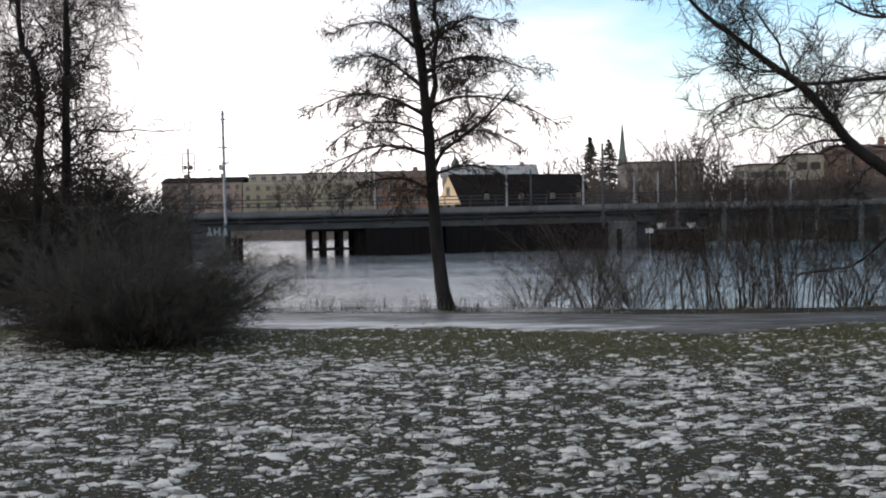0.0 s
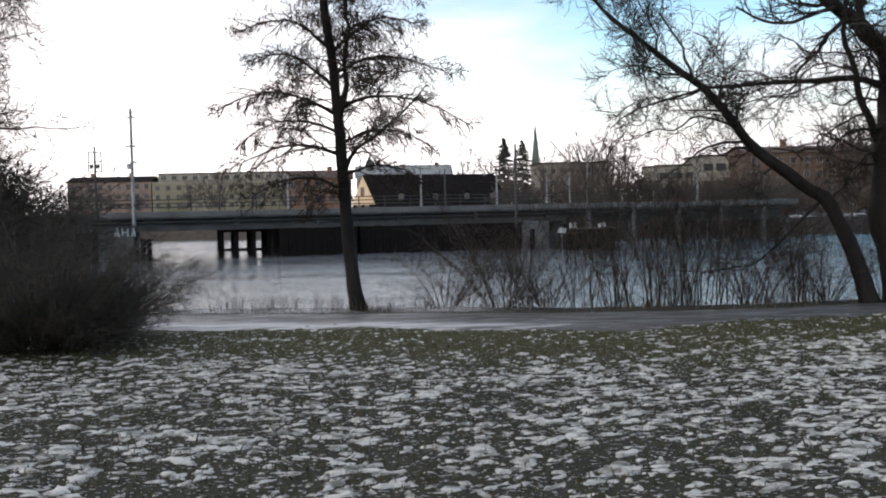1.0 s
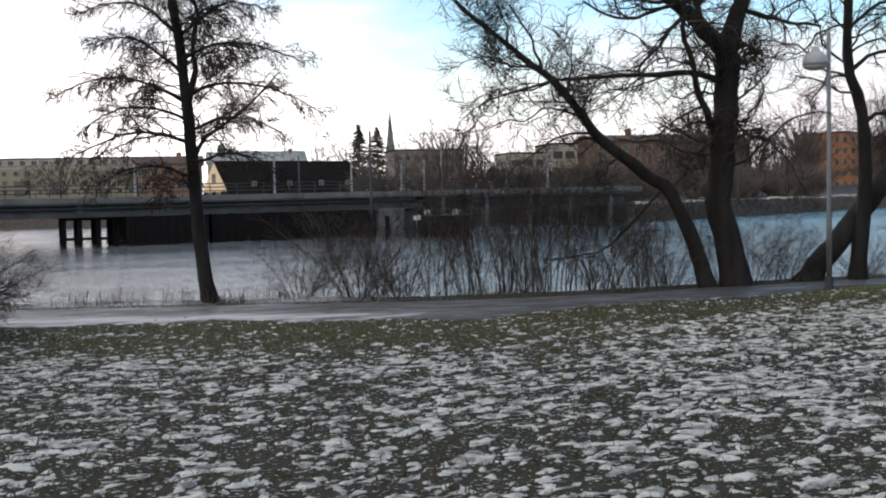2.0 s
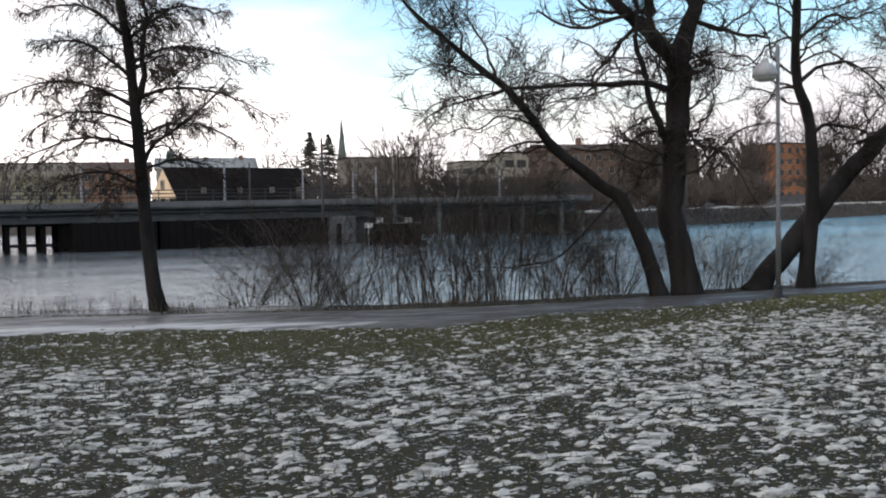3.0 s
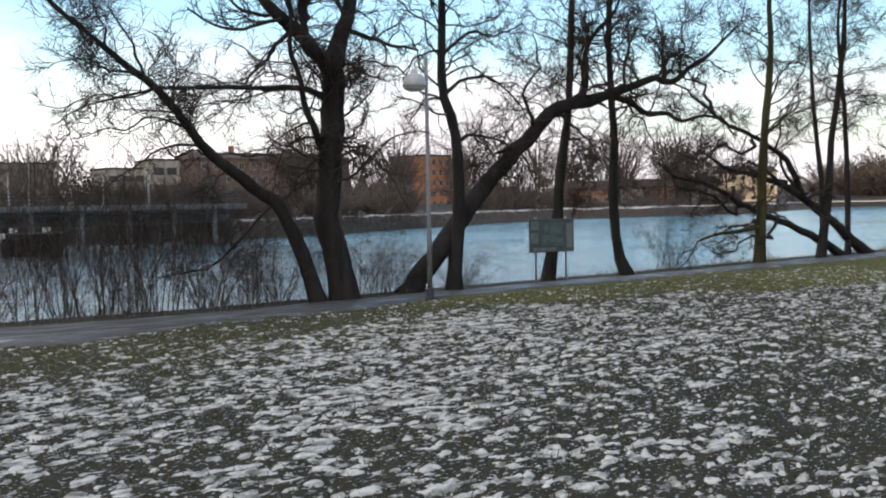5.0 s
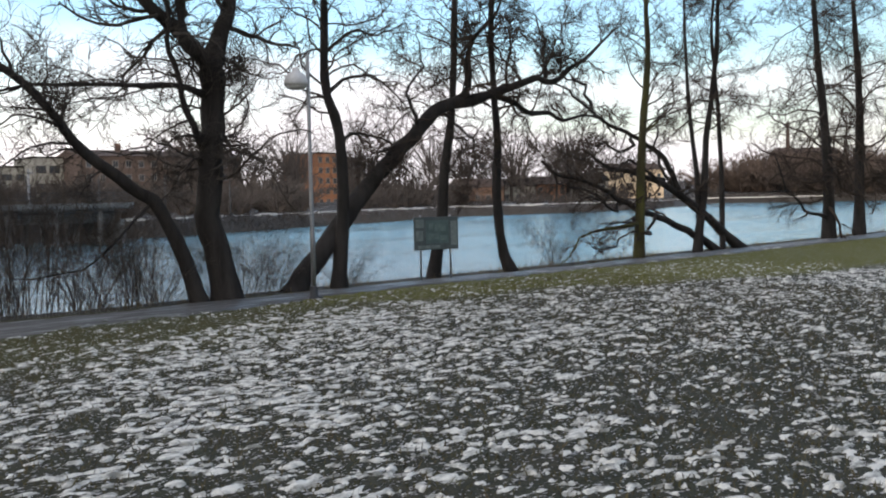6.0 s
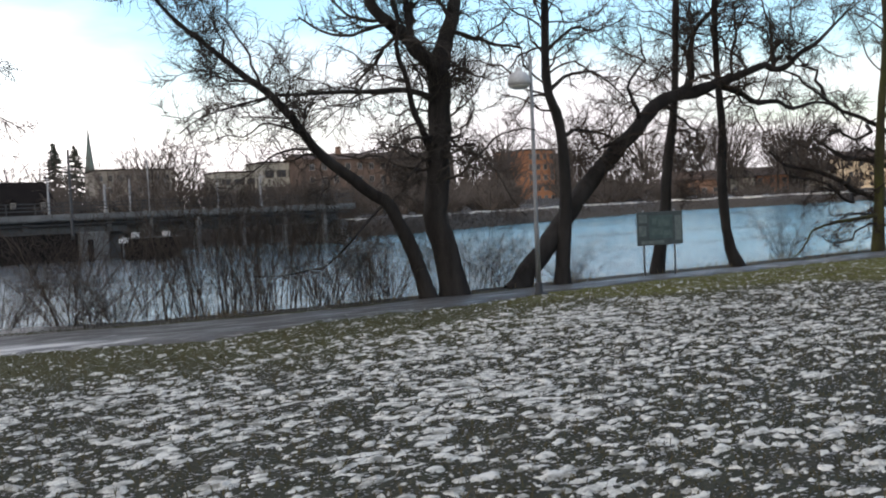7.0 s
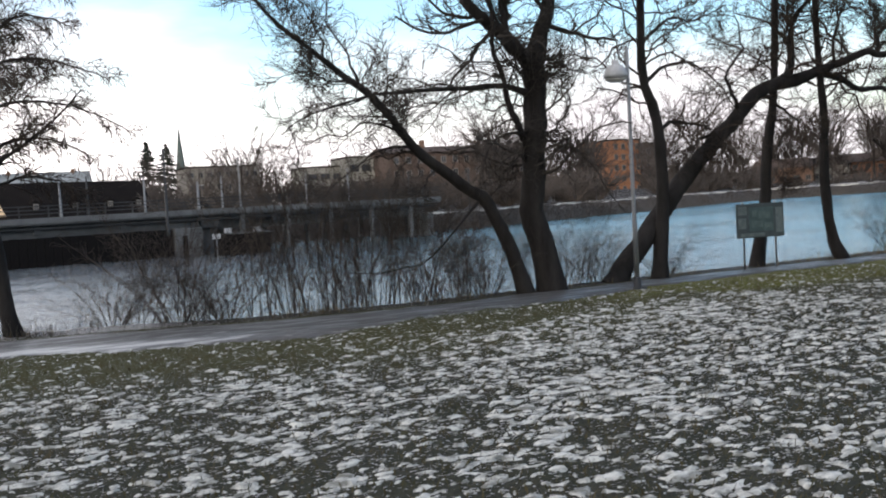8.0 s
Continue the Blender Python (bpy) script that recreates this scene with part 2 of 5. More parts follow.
def path_material():
    """Wet asphalt with trodden ice and slush along it."""
    m = bpy.data.materials.new("wet_asphalt_ice")
    m.use_nodes = True
    n, l = m.node_tree.nodes, m.node_tree.links
    b = n["Principled BSDF"]
    co = n.new("ShaderNodeTexCoord")
    mp = n.new("ShaderNodeMapping")
    mp.inputs["Scale"].default_value = (0.45, 2.6, 1)
    l.new(co.outputs["Object"], mp.inputs[0])
    a = n.new("ShaderNodeTexNoise")
    a.inputs["Scale"].default_value, a.inputs["Detail"].default_value, a.inputs["Roughness"].default_value = 2.2, 8.0, 0.68
    l.new(mp.outputs[0], a.inputs[0])
    at = n.new("ShaderNodeAttribute")
    at.attribute_name = "ice"
    ad = n.new("ShaderNodeMath")
    l.new(a.outputs[0], ad.inputs[0])
    l.new(at.outputs["Fac"], ad.inputs[1])
    r = n.new("ShaderNodeMapRange")
    r.inputs[1].default_value, r.inputs[2].default_value = 0.62, 0.76
    l.new(ad.outputs[0], r.inputs[0])
    g = n.new("ShaderNodeTexNoise")
    g.inputs["Scale"].default_value = 60.0
    l.new(co.outputs["Object"], g.inputs[0])
    x = n.new("ShaderNodeMix")
    x.data_type = "RGBA"
    l.new(r.outputs[0], x.inputs[0])
    x.inputs[6].default_value, x.inputs[7].default_value = (0.098, 0.091, 0.082, 1), (0.62, 0.61, 0.58, 1)
    hs = n.new("ShaderNodeHueSaturation")
    gr = n.new("ShaderNodeMapRange")
    gr.inputs[3].default_value, gr.inputs[4].default_value = 0.6, 1.4
    l.new(g.outputs[0], gr.inputs[0])
    l.new(gr.outputs[0], hs.inputs["Value"])
    l.new(x.outputs[2], hs.inputs["Color"])
    l.new(hs.outputs[0], b.inputs["Base Color"])
    rg = n.new("ShaderNodeMapRange")
    rg.inputs[1].default_value, rg.inputs[2].default_value, rg.inputs[3].default_value, rg.inputs[4].default_value = 0.38, 0.60, 0.28, 0.78
    l.new(a.outputs[0], rg.inputs[0])
    l.new(rg.outputs[0], b.inputs["Roughness"])
    bp = n.new("ShaderNodeBump")
    bp.inputs["Strength"].default_value, bp.inputs["Distance"].default_value = 0.4, 0.01
    l.new(g.outputs[0], bp.inputs["Height"])
    l.new(bp.outputs[0], b.inputs["Normal"])
    return m


def water_material():
    m = bpy.data.materials.new("river_water")
    m.use_nodes = True
    n, l = m.node_tree.nodes, m.node_tree.links
    b = n["Principled BSDF"]
    b.inputs["Base Color"].default_value = (0.12, 0.16, 0.195, 1)
    b.inputs["Roughness"].default_value, b.inputs["IOR"].default_value = 0.18, 1.36
    co = n.new("ShaderNodeTexCoord")
    hs = []
    for sc, st in ((0.55, (1, 1, 1)), (2.6, (0.7, 1.3, 1))):
        mp = n.new("ShaderNodeMapping")
        mp.inputs["Scale"].default_value = st
        l.new(co.outputs["Object"], mp.inputs[0])
        t = n.new("ShaderNodeTexNoise")
        t.inputs["Scale"].default_value, t.inputs["Detail"].default_value = sc, 3.0
        l.new(mp.outputs[0], t.inputs[0])
        hs.append(t.outputs[0])
    # streaks of wind over the water
    mp = n.new("ShaderNodeMapping")
    mp.inputs["Scale"].default_value = (0.03, 0.16, 1)
    l.new(co.outputs["Object"], mp.inputs[0])
    t = n.new("ShaderNodeTexNoise")
    t.inputs["Scale"].default_value, t.inputs["Detail"].default_value = 1.0, 4.0
    l.new(mp.outputs[0], t.inputs[0])
    rr = n.new("ShaderNodeMapRange")
    rr.inputs[1].default_value, rr.inputs[2].default_value, rr.inputs[3].default_value, rr.inputs[4].default_value = 0.35, 0.65, 0.10, 0.22
    l.new(t.outputs[0], rr.inputs[0])
    l.new(rr.outputs[0], b.inputs["Roughness"])
    ad = n.new("ShaderNodeMath")
    l.new(hs[0], ad.inputs[0])
    l.new(hs[1], ad.inputs[1])
    bp = n.new("ShaderNodeBump")
    bp.inputs["Strength"].default_value, bp.inputs["Distance"].default_value = 0.5, 0.032
    # ripple height is even along x, from the bridge reach to the open bay
    sx_ = n.new("ShaderNodeSeparateXYZ")
    l.new(co.outputs["Object"], sx_.inputs[0])
    br = n.new("ShaderNodeMapRange")
    br.inputs[1].default_value, br.inputs[2].default_value, br.inputs[3].default_value, br.inputs[4].default_value = 2.0, 26.0, 4.0, 4.0
    l.new(sx_.outputs[0], br.inputs[0])
    # grey to blue along x: reflected cloud and blue sky put into base colour
    bay_ramp = n.new("ShaderNodeMapRange")
    bay_ramp.inputs[1].default_value, bay_ramp.inputs[2].default_value = 10.0, 45.0
    l.new(sx_.outputs[0], bay_ramp.inputs[0])
    sky_hue = n.new("ShaderNodeMix")
    sky_hue.data_type = "RGBA"
    sky_hue.inputs[6].default_value, sky_hue.inputs[7].default_value = (0.17, 0.19, 0.20, 1), (0.115, 0.27, 0.33, 1)
    l.new(bay_ramp.outputs[0], sky_hue.inputs[0])
    l.new(sky_hue.outputs[2], b.inputs["Base Color"])
    mu = n.new("ShaderNodeMath")
    mu.operation = "MULTIPLY"
    l.new(ad.outputs[0], mu.inputs[0])
    l.new(br.outputs[0], mu.inputs[1])
    l.new(mu.outputs[0], bp.inputs["Height"])
    l.new(bp.outputs[0], b.inputs["Normal"])
    return m


M_snow = mat("old_snow", (0.81, 0.80, 0.725), 0.75, (0.26, 0.26, 0.225), 11.0, 1.0, 60.0, spec=0.3, stretch=(0.6, 1.1, 1.0), lo=0.44, hi=0.62)
M_ground, M_path, M_water = ground_material(), path_material(), water_material()


# ---- mesh helpers ----
def np_mesh(name, v, f, smooth=True):
    """A mesh from arrays of vertices and of four-cornered (or three-cornered) faces."""
    me = bpy.data.meshes.new(name)
    v, f = np.asarray(v, np.float32).reshape(-1, 3), np.asarray(f, np.int32)
    k = f.shape[1]
    me.vertices.add(len(v))
    me.vertices.foreach_set("co", v.ravel())
    me.loops.add(f.size)
    me.loops.foreach_set("vertex_index", f.ravel())
    me.polygons.add(len(f))
    me.polygons.foreach_set("loop_start", np.arange(0, f.size, k, dtype=np.int32))
    me.polygons.foreach_set("loop_total", np.full(len(f), k, np.int32))
    if smooth:
        me.polygons.foreach_set("use_smooth", np.ones(len(f), bool))
    me.update(calc_edges=True)
    return me


def part(name, data, material, parent=None, label="", kind=""):
    """One mesh object, from a bmesh or a mesh, under a thing or a part."""
    if isinstance(data, bmesh.types.BMesh):
        me = bpy.data.meshes.new(name)
        bmesh.ops.recalc_face_normals(data, faces=data.faces)
        data.to_mesh(me)
        data.free()
    else:
        me = data
    if not me.materials:
        me.materials.append(material)
    ob = new(name, me)
    if parent:
        ob.parent = parent
    return tagged(ob, label=label, kind=kind)


def thing(name, label, category, loc=(0, 0, 0), group="", kind=""):
    ob = new(name)
    ob.location = loc
    ob.empty_display_size = 0.2
    return tagged(ob, label, category, group, kind)


def boxes(*bs, bevel=0.0):
    """A bmesh of boxes (x0, x1, y0, y1, z0, z1)."""
    bm = bmesh.new()
    for x0, x1, y0, y1, z0, z1 in bs:
        m = Matrix.Translation(((x0 + x1) / 2, (y0 + y1) / 2, (z0 + z1) / 2)) @ Matrix.Diagonal((x1 - x0, y1 - y0, z1 - z0, 1))
        bmesh.ops.create_cube(bm, size=1, matrix=m)
    if bevel:
        bmesh.ops.bevel(bm, geom=bm.edges[:], offset=bevel, segments=1, affect="EDGES")
    return bm


def prism(points, y0, y1):
    """A bmesh: an outline in x and z, drawn out from y0 to y1."""
    bm = bmesh.new()
    a = [bm.verts.new((x, y0, z)) for x, z in points]
    c = [bm.verts.new((x, y1, z)) for x, z in points]
    bm.faces.new(a)
    bm.faces.new(c[::-1])
    for i in range(len(a)):
        j = (i + 1) % len(a)
        bm.faces.new((a[j], a[i], c[i], c[j]))
    return bm


def lathe(profile, n=20, at=(0, 0, 0)):
    """A bmesh turned from (radius, z) pairs round the z axis."""
    bm = bmesh.new()
    rings = []
    for r, z in profile:
        rings.append([bm.verts.new((at[0] + r * math.cos(2 * math.pi * i / n), at[1] + r * math.sin(2 * math.pi * i / n), at[2] + z)) for i in range(n)])
    for a, c in zip(rings, rings[1:]):
        for i in range(n):
            bm.faces.new((a[i], a[(i + 1) % n], c[(i + 1) % n], c[i]))
    bm.faces.new(rings[0][::-1])
    bm.faces.new(rings[-1])
    for f in bm.faces:
        f.smooth = len(f.verts) == 4
    return bm


def rod(a, c, r, n=8):
    """A bmesh: a round bar from a to c."""
    a, c = Vector(a), Vector(c)
    bm = bmesh.new()
    m = Matrix.Translation((a + c) / 2) @ (c - a).to_track_quat("Z", "Y").to_matrix().to_4x4()
    bmesh.ops.create_cone(bm, cap_ends=True, segments=n, radius1=r, radius2=r, depth=(c - a).length, matrix=m)
    return bm


# ---- growth: stems, limbs and twigs as arrays of polylines ----
def unit(v):
    return v / np.maximum(np.linalg.norm(v, axis=-1, keepdims=True), 1e-9)


def curve(points, n):
    """A smooth polyline of n points through the given ones."""
    p = np.array(points, float)
    q = np.vstack([2 * p[0] - p[1], p, 2 * p[-1] - p[-2]])
    d = np.linalg.norm(np.diff(p, axis=0), axis=1)
    s = np.concatenate([[0], np.cumsum(d)]) / d.sum()
    out = []
    for u in np.linspace(0, 1, n):
        i = min(int(np.searchsorted(s, u, "right")) - 1, len(p) - 2)
        t = (u - s[i]) / (s[i + 1] - s[i])
        a, b, c, e = q[i], q[i + 1], q[i + 2], q[i + 3]
        out.append(0.5 * (2 * b + (c - a) * t + (2 * a - 5 * b + 4 * c - e) * t * t + (3 * b - a - 3 * c + e) * t ** 3))
    return np.array(out)


def tubes(groups, sides):
    """Vertices and faces of tapering tubes. groups: pairs of points (m, n, 3) and radii (m, n)."""
    vs, fs, base = [], [], 0
    for p, r in groups:
        m, n, _ = p.shape
        if m == 0:
            continue
        t = unit(np.gradient(p, axis=1))
        ref = np.broadcast_to(np.array([0.31, 0.17, 0.93]), t.shape)
        u = unit(np.cross(t, ref))
        w = np.cross(t, u)
        a = np.arange(sides) * 2 * np.pi / sides
        ring = u[:, :, None] * np.cos(a)[:, None] + w[:, :, None] * np.sin(a)[:, None]
        vs.append((p[:, :, None] + ring * r[:, :, None, None]).reshape(-1, 3))
        idx = base + np.arange(m * n * sides).reshape(m, n, sides)
        nx = np.roll(idx, -1, axis=2)
        fs.append(np.stack([idx[:, :-1], nx[:, :-1], nx[:, 1:], idx[:, 1:]], axis=-1).reshape(-1, 4))
        base += m * n * sides
    return np.concatenate(vs), np.concatenate(fs)


def spawn(rng, group, k, length, angle, n, wander, lift, smin=0.2, ratio=0.55, rmin=0.004, smax=1.0, flat=1.0):
    """Side shoots on every polyline of a group: k of each, leaving at about that angle (degrees)."""
    p, r = group
    m, c, _ = p.shape
    s = smin + (smax - smin) * (np.arange(k) + rng.uniform(0, 1, (m, k))) / k
    f = s * (c - 1)
    i = np.clip(f.astype(int), 0, c - 2)
    fr = (f - i)[..., None]
    row = np.arange(m)[:, None]
    start = p[row, i] * (1 - fr) + p[row, i + 1] * fr
    tan = unit(p[row, i + 1] - p[row, i])
    r0 = np.maximum((r[row, i] * (1 - fr[..., 0]) + r[row, i + 1] * fr[..., 0]) * ratio, rmin)
    v = rng.normal(0, 1, tan.shape) * np.array([1, 1, flat])
    v = unit(v - (v * tan).sum(-1, keepdims=True) * tan)
    a = np.radians(angle * rng.uniform(0.65, 1.3, (m, k, 1)))
    d = unit(np.cos(a) * tan + np.sin(a) * v)
    ln = length * rng.uniform(0.55, 1.25, (m, k, 1)) * (1.12 - 0.62 * s[..., None])
    pts = [start]
    for j in range(n - 1):
        d = unit(d + rng.normal(0, wander, d.shape) + np.array([0, 0, lift]))
        pts.append(pts[-1] + d * ln / (n - 1))
    q = np.stack(pts, axis=2).reshape(m * k, n, 3)
    taper = np.linspace(1, 0.45, n)
    return q, (r0.reshape(-1, 1) * taper)


def stem(points, r0, r1, n=14, wob=0.0, rng=None):
    """One stem as a group of one, thicker at the foot."""
    p = curve(points, n)
    if wob:
        p[1:-1] += rng.normal(0, wob, (n - 2, 3)) * np.array([1, 1, 0.3])
    s = np.linspace(0, 1, n)
    r = r0 + (r1 - r0) * s + 0.35 * r0 * np.exp(-s * n * 0.9)
    return p[None], r[None]


def pick(group, lo, hi=9):
    """The part of a group's polylines past a share of their length."""
    p, r = group
    i = int(lo * (p.shape[1] - 1))
    return p[:, i:], r[:, i:]


# ---- ground, river, path ----
WATER = -1.4


def fbm(x, y, scale, octaves=3, seed=0, gain=0.5):
    """Smooth noise about 0, of unit size, over arrays of places."""
    out, amp, tot = np.zeros(np.broadcast(x, y).shape), 1.0, 0.0
    for o in range(octaves):
        rg = np.random.RandomState(seed * 17 + o).uniform(-1, 1, (256, 256))
        u, v = x * scale * 2 ** o + 13.7 * o, y * scale * 2 ** o + 7.1 * o
        iu, iv = np.floor(u).astype(int), np.floor(v).astype(int)
        fu, fv = u - iu, v - iv
        fu, fv = fu * fu * (3 - 2 * fu), fv * fv * (3 - 2 * fv)
        g = lambda a, b: rg[a % 256, b % 256]
        out += amp * ((g(iu, iv) * (1 - fu) + g(iu + 1, iv) * fu) * (1 - fv) + (g(iu, iv + 1) * (1 - fu) + g(iu + 1, iv + 1) * fu) * fv)
        tot += amp
        amp *= gain
    return out / tot * 1.7


def path_near(x):
    return np.interp(x, [-40, -12, -3, 0, 3, 6, 8, 9.4, 12, 16, 20, 26, 40, 70], [24, 16.3, 13.9, 13.2, 12.5, 12.6, 13.3, 13.95, 14.1, 14.2, 14.5, 15.0, 16.2, 18])


def path_far(x):
    return np.interp(x, [-40, -12, -3.6, 0, 3.2, 6, 8, 12, 16, 20.5, 26, 40, 70], [26, 18.6, 16.4, 15.6, 14.85, 14.6, 14.85, 15.1, 15.25, 15.7, 16.1, 17.4, 19.5])


def far_shore(x):
    return np.interp(x, [-400, -60, 12, 16, 45, 57, 80, 121, 140, 178, 240, 284, 292, 300, 500, 2000], [160, 135, 122, 91, 91, 98, 111, 133, 130, 134, 168, 190, 120, 70, 40, 40])


def step(a, b, v):
    t = np.clip((v - a) / (b - a), 0, 1)
    return t * t * (3 - 2 * t)


def land(x, y):
    """The ground's height: lawn, bank, river bed, far shore, and an added unseen hill that shades the near side."""
    lawn = 0.03 * fbm(x, y, 0.35, 2, 3) * step(16, 12, y)
    bank = path_far(x) + 0.75 + 14.0 * step(-5.2, -9.0, x)
    z = lawn - 3.0 * step(bank, bank + 3.2, y)
    fs = far_shore(x)
    z = z + 3.4 * step(fs - 2.0, fs + 3.0, y) + 1.4 * step(fs + 12, fs + 70, y) + 6.0 * step(300, 350, x) * step(fs + 10, fs + 60, y)
    # unseen hill behind the walk, added to block the low sun
    return z + 25.0 * step(-18, -60, y) * (0.85 + 0.15 * fbm(x, y, 0.02, 2, 5))


def graded(lo, hi, step_, far, growth=1.22):
    a = list(np.arange(lo, hi, step_))
    d, v = step_, hi
    while v < far:
        a.append(v)
        d *= growth
        v += d
    a.append(far)
    d, v = step_, lo
    while v > -far:
        d *= growth
        v -= d
        a.insert(0, v)
    return np.array(a)


gx, gy = graded(-8.0, 32.0, 0.13, 4000, 1.14), graded(2.8, 14.4, 0.12, 4000, 1.12)
# more lines where the banks lie
gy = np.unique(np.concatenate([gy, np.arange(14.6, 22, 0.2), np.arange(76, 145, 2.0)]))
gx = np.unique(np.concatenate([gx, np.arange(34, 120, 1.5), np.arange(120, 330, 4.0)]))
X, Y = np.meshgrid(gx, gy)
H = land(X, Y)
SNOW_X, SNOW_Y = (-6.5, 21.0), (-2.0, 13.8)


def snow_cover(x, y):
    """How far thin snow lies over the lawn: little by the path, more in the open."""
    clump = fbm(x, y, 6.0, 1, 11) + 0.16 * fbm(x, y, 2.2, 2, 12)
    bw = np.interp(x, [4, 9, 13, 18, 30], [1.1, 1.3, 2.2, 4.2, 6.0])
    bare = step(bw + 0.6, bw - 0.6, path_near(x) - y + 0.5 * fbm(x, y, 1.2, 2, 14))
    thin = step(3.4, 1.2, path_near(x) - y + 0.5 * fbm(x, y, 0.8, 2, 15))
    cover = 0.08 + 0.14 * fbm(x, y, 0.28, 2, 13) - 0.55 * thin * step(6.0, 2.0, x) - 0.25 * thin - 1.6 * bare
    cover = cover + 0.5 * step(-3.0, -5.5, x) + 0.30 * step(2, 7, x) * step(5, 8, y) - 3.0 * (y > path_near(x))
    return step(-1.25, 1.25, 0.22 * clump + cover - 0.355 - 0.31 * step(5, 12, x))


def snow_lumps(x, y):
    """The cover broken into lumps a hand or two wide; snow lies where this passes one half."""
    u, v = 0.83 * x + 0.56 * y, -0.56 * x + 0.83 * y
    x = x + 0.05 * fbm(x, y, 5.0, 2, 69)
    n = fbm(x * 0.42, y * 1.15, 17.0, 1, 61) + fbm(u * 0.55, v * 1.05, 23.0, 1, 62) + 0.85 * fbm(x * 0.7, y * 1.1, 38.0, 1, 63)
    return snow_cover(x, y) + 0.24 * n


band = np.interp(X, [4, 9, 13, 18, 30], [1.1, 1.3, 2.2, 4.2, 6.0])
edge_snow = step(0.6, 0.2, np.abs(Y - path_far(X) - 0.5)) * (0.8 + 0.5 * fbm(X, Y, 1.2, 2, 16))
inside = (X > SNOW_X[0]) & (X < SNOW_X[1]) & (Y > SNOW_Y[0]) & (Y < SNOW_Y[1])
snow = np.where(inside, 0.24 * snow_cover(X, Y), snow_cover(X, Y))
snow = np.maximum(snow, np.clip(edge_snow, 0, 1.2) * step(3.5, 0.5, X))
FS = far_shore(X)
snow = np.where(Y > FS + 1.5, 0.95 * step(-0.1, 0.5, fbm(X, Y, 0.06, 2, 17)) * step(60, 110, X) * step(8.0, 2.0, np.abs(Y - FS - 9.0)), snow)
snow = np.where((Y > 20) & (Y <= FS + 1.5), -1.5, snow)
snow = np.where(Y < -10, 0.2, snow)
H = H + 0.038 * np.clip(snow, 0, 1) * (0.75 + 0.25 * fbm(X, Y, 7.0, 2, 18)) * (Y < 25) + 0.012 * (1 - snow) * fbm(X, Y, 9.0, 2, 19) * (Y < 15)
grass = step(band + 0.8, band - 0.5, path_near(X) - Y + 0.3 * fbm(X, Y, 1.0, 2, 20)) * step(5.5, 10.0, X) * (Y < path_near(X) + 0.3)
grass = np.maximum(grass, 0.35 * step(4.0, 1.0, path_near(X) - Y))
ny_, nx_ = X.shape
ids = np.arange(nx_ * ny_).reshape(ny_, nx_)
gm = np_mesh("ground", np.stack([X, Y, H], -1), np.stack([ids[:-1, :-1], ids[:-1, 1:], ids[1:, 1:], ids[1:, :-1]], -1).reshape(-1, 4))
for nm, arr in (("snow", snow), ("green", grass), ("earth", step(path_far(X) - 0.1, path_far(X) + 0.5, Y))):
    gm.attributes.new(nm, "FLOAT", "POINT").data.foreach_set("value", arr.ravel().astype(np.float32))
part("ground", gm, M_ground)
tagged(bpy.data.objects["ground"], "frozen lawn with patchy thin snow and dull grass", "ground", kind="structure")


# the snow itself: thin lumps with crumbling edges, standing on the turf
sx, sy = np.meshgrid(np.arange(SNOW_X[0], SNOW_X[1], 0.023), np.arange(SNOW_Y[0], SNOW_Y[1], 0.021))
sx, sy = sx + 0.008 * fbm(sx, sy, 31.0, 1, 64), sy + 0.008 * fbm(sx, sy, 21.0, 1, 65)
se = snow_lumps(sx, sy)
sz = 0.03 * fbm(sx, sy, 0.35, 2, 3) * step(16, 12, sy) - 0.013 + 0.024 * step(0.42, 0.58, se) + 0.006 * fbm(sx, sy, 13.0, 2, 66) + 0.006 * step(0.6, 1.1, se)
sid = np.arange(sx.size).reshape(sx.shape)
sq = np.stack([sid[:-1, :-1], sid[:-1, 1:], sid[1:, 1:], sid[1:, :-1]], -1).reshape(-1, 4)
sq = sq[se.ravel()[sq].max(1) > 0.45]
used, inv = np.unique(sq, return_inverse=True)
part("snow", np_mesh("snow", np.stack([sx, sy, sz], -1).reshape(-1, 3)[used], inv.reshape(-1, 4)), M_snow)
tagged(bpy.data.objects["snow"], "crumbled thin snow lying in lumps on the lawn", "snow", kind="stuff")
# trodden snow along the walk on the far embankment
ex = np.arange(19.0, 290.0, 1.5)
ey = far_shore(ex)
ew = -0.12 + 0.3 * fbm(ex, ex * 0, 0.3, 2, 67)
ez = land(ex, ey + 3.0) + 0.03 + 0.10 * fbm(ex, ex * 0, 0.45, 3, 68)
ev = np.concatenate([np.stack([ex, ey + 2.7 - ew, ez - 0.30], -1), np.stack([ex, ey + 2.75 - ew, ez], -1), np.stack([ex, ey + 3.5 + ew, ez + 0.03], -1), np.stack([ex, ey + 3.6 + ew, ez - 0.2], -1)])
en = len(ex)
ei = np.arange(en - 1)
part("snow_strip", np_mesh("snow_strip", ev, np.concatenate([np.stack([ei + k * en, ei + 1 + k * en, ei + 1 + (k + 1) * en, ei + (k + 1) * en], -1) for k in range(3)])), M_snow)
tagged(bpy.data.objects["snow_strip"], "strip of trodden snow along the far embankment", "snow", kind="stuff")


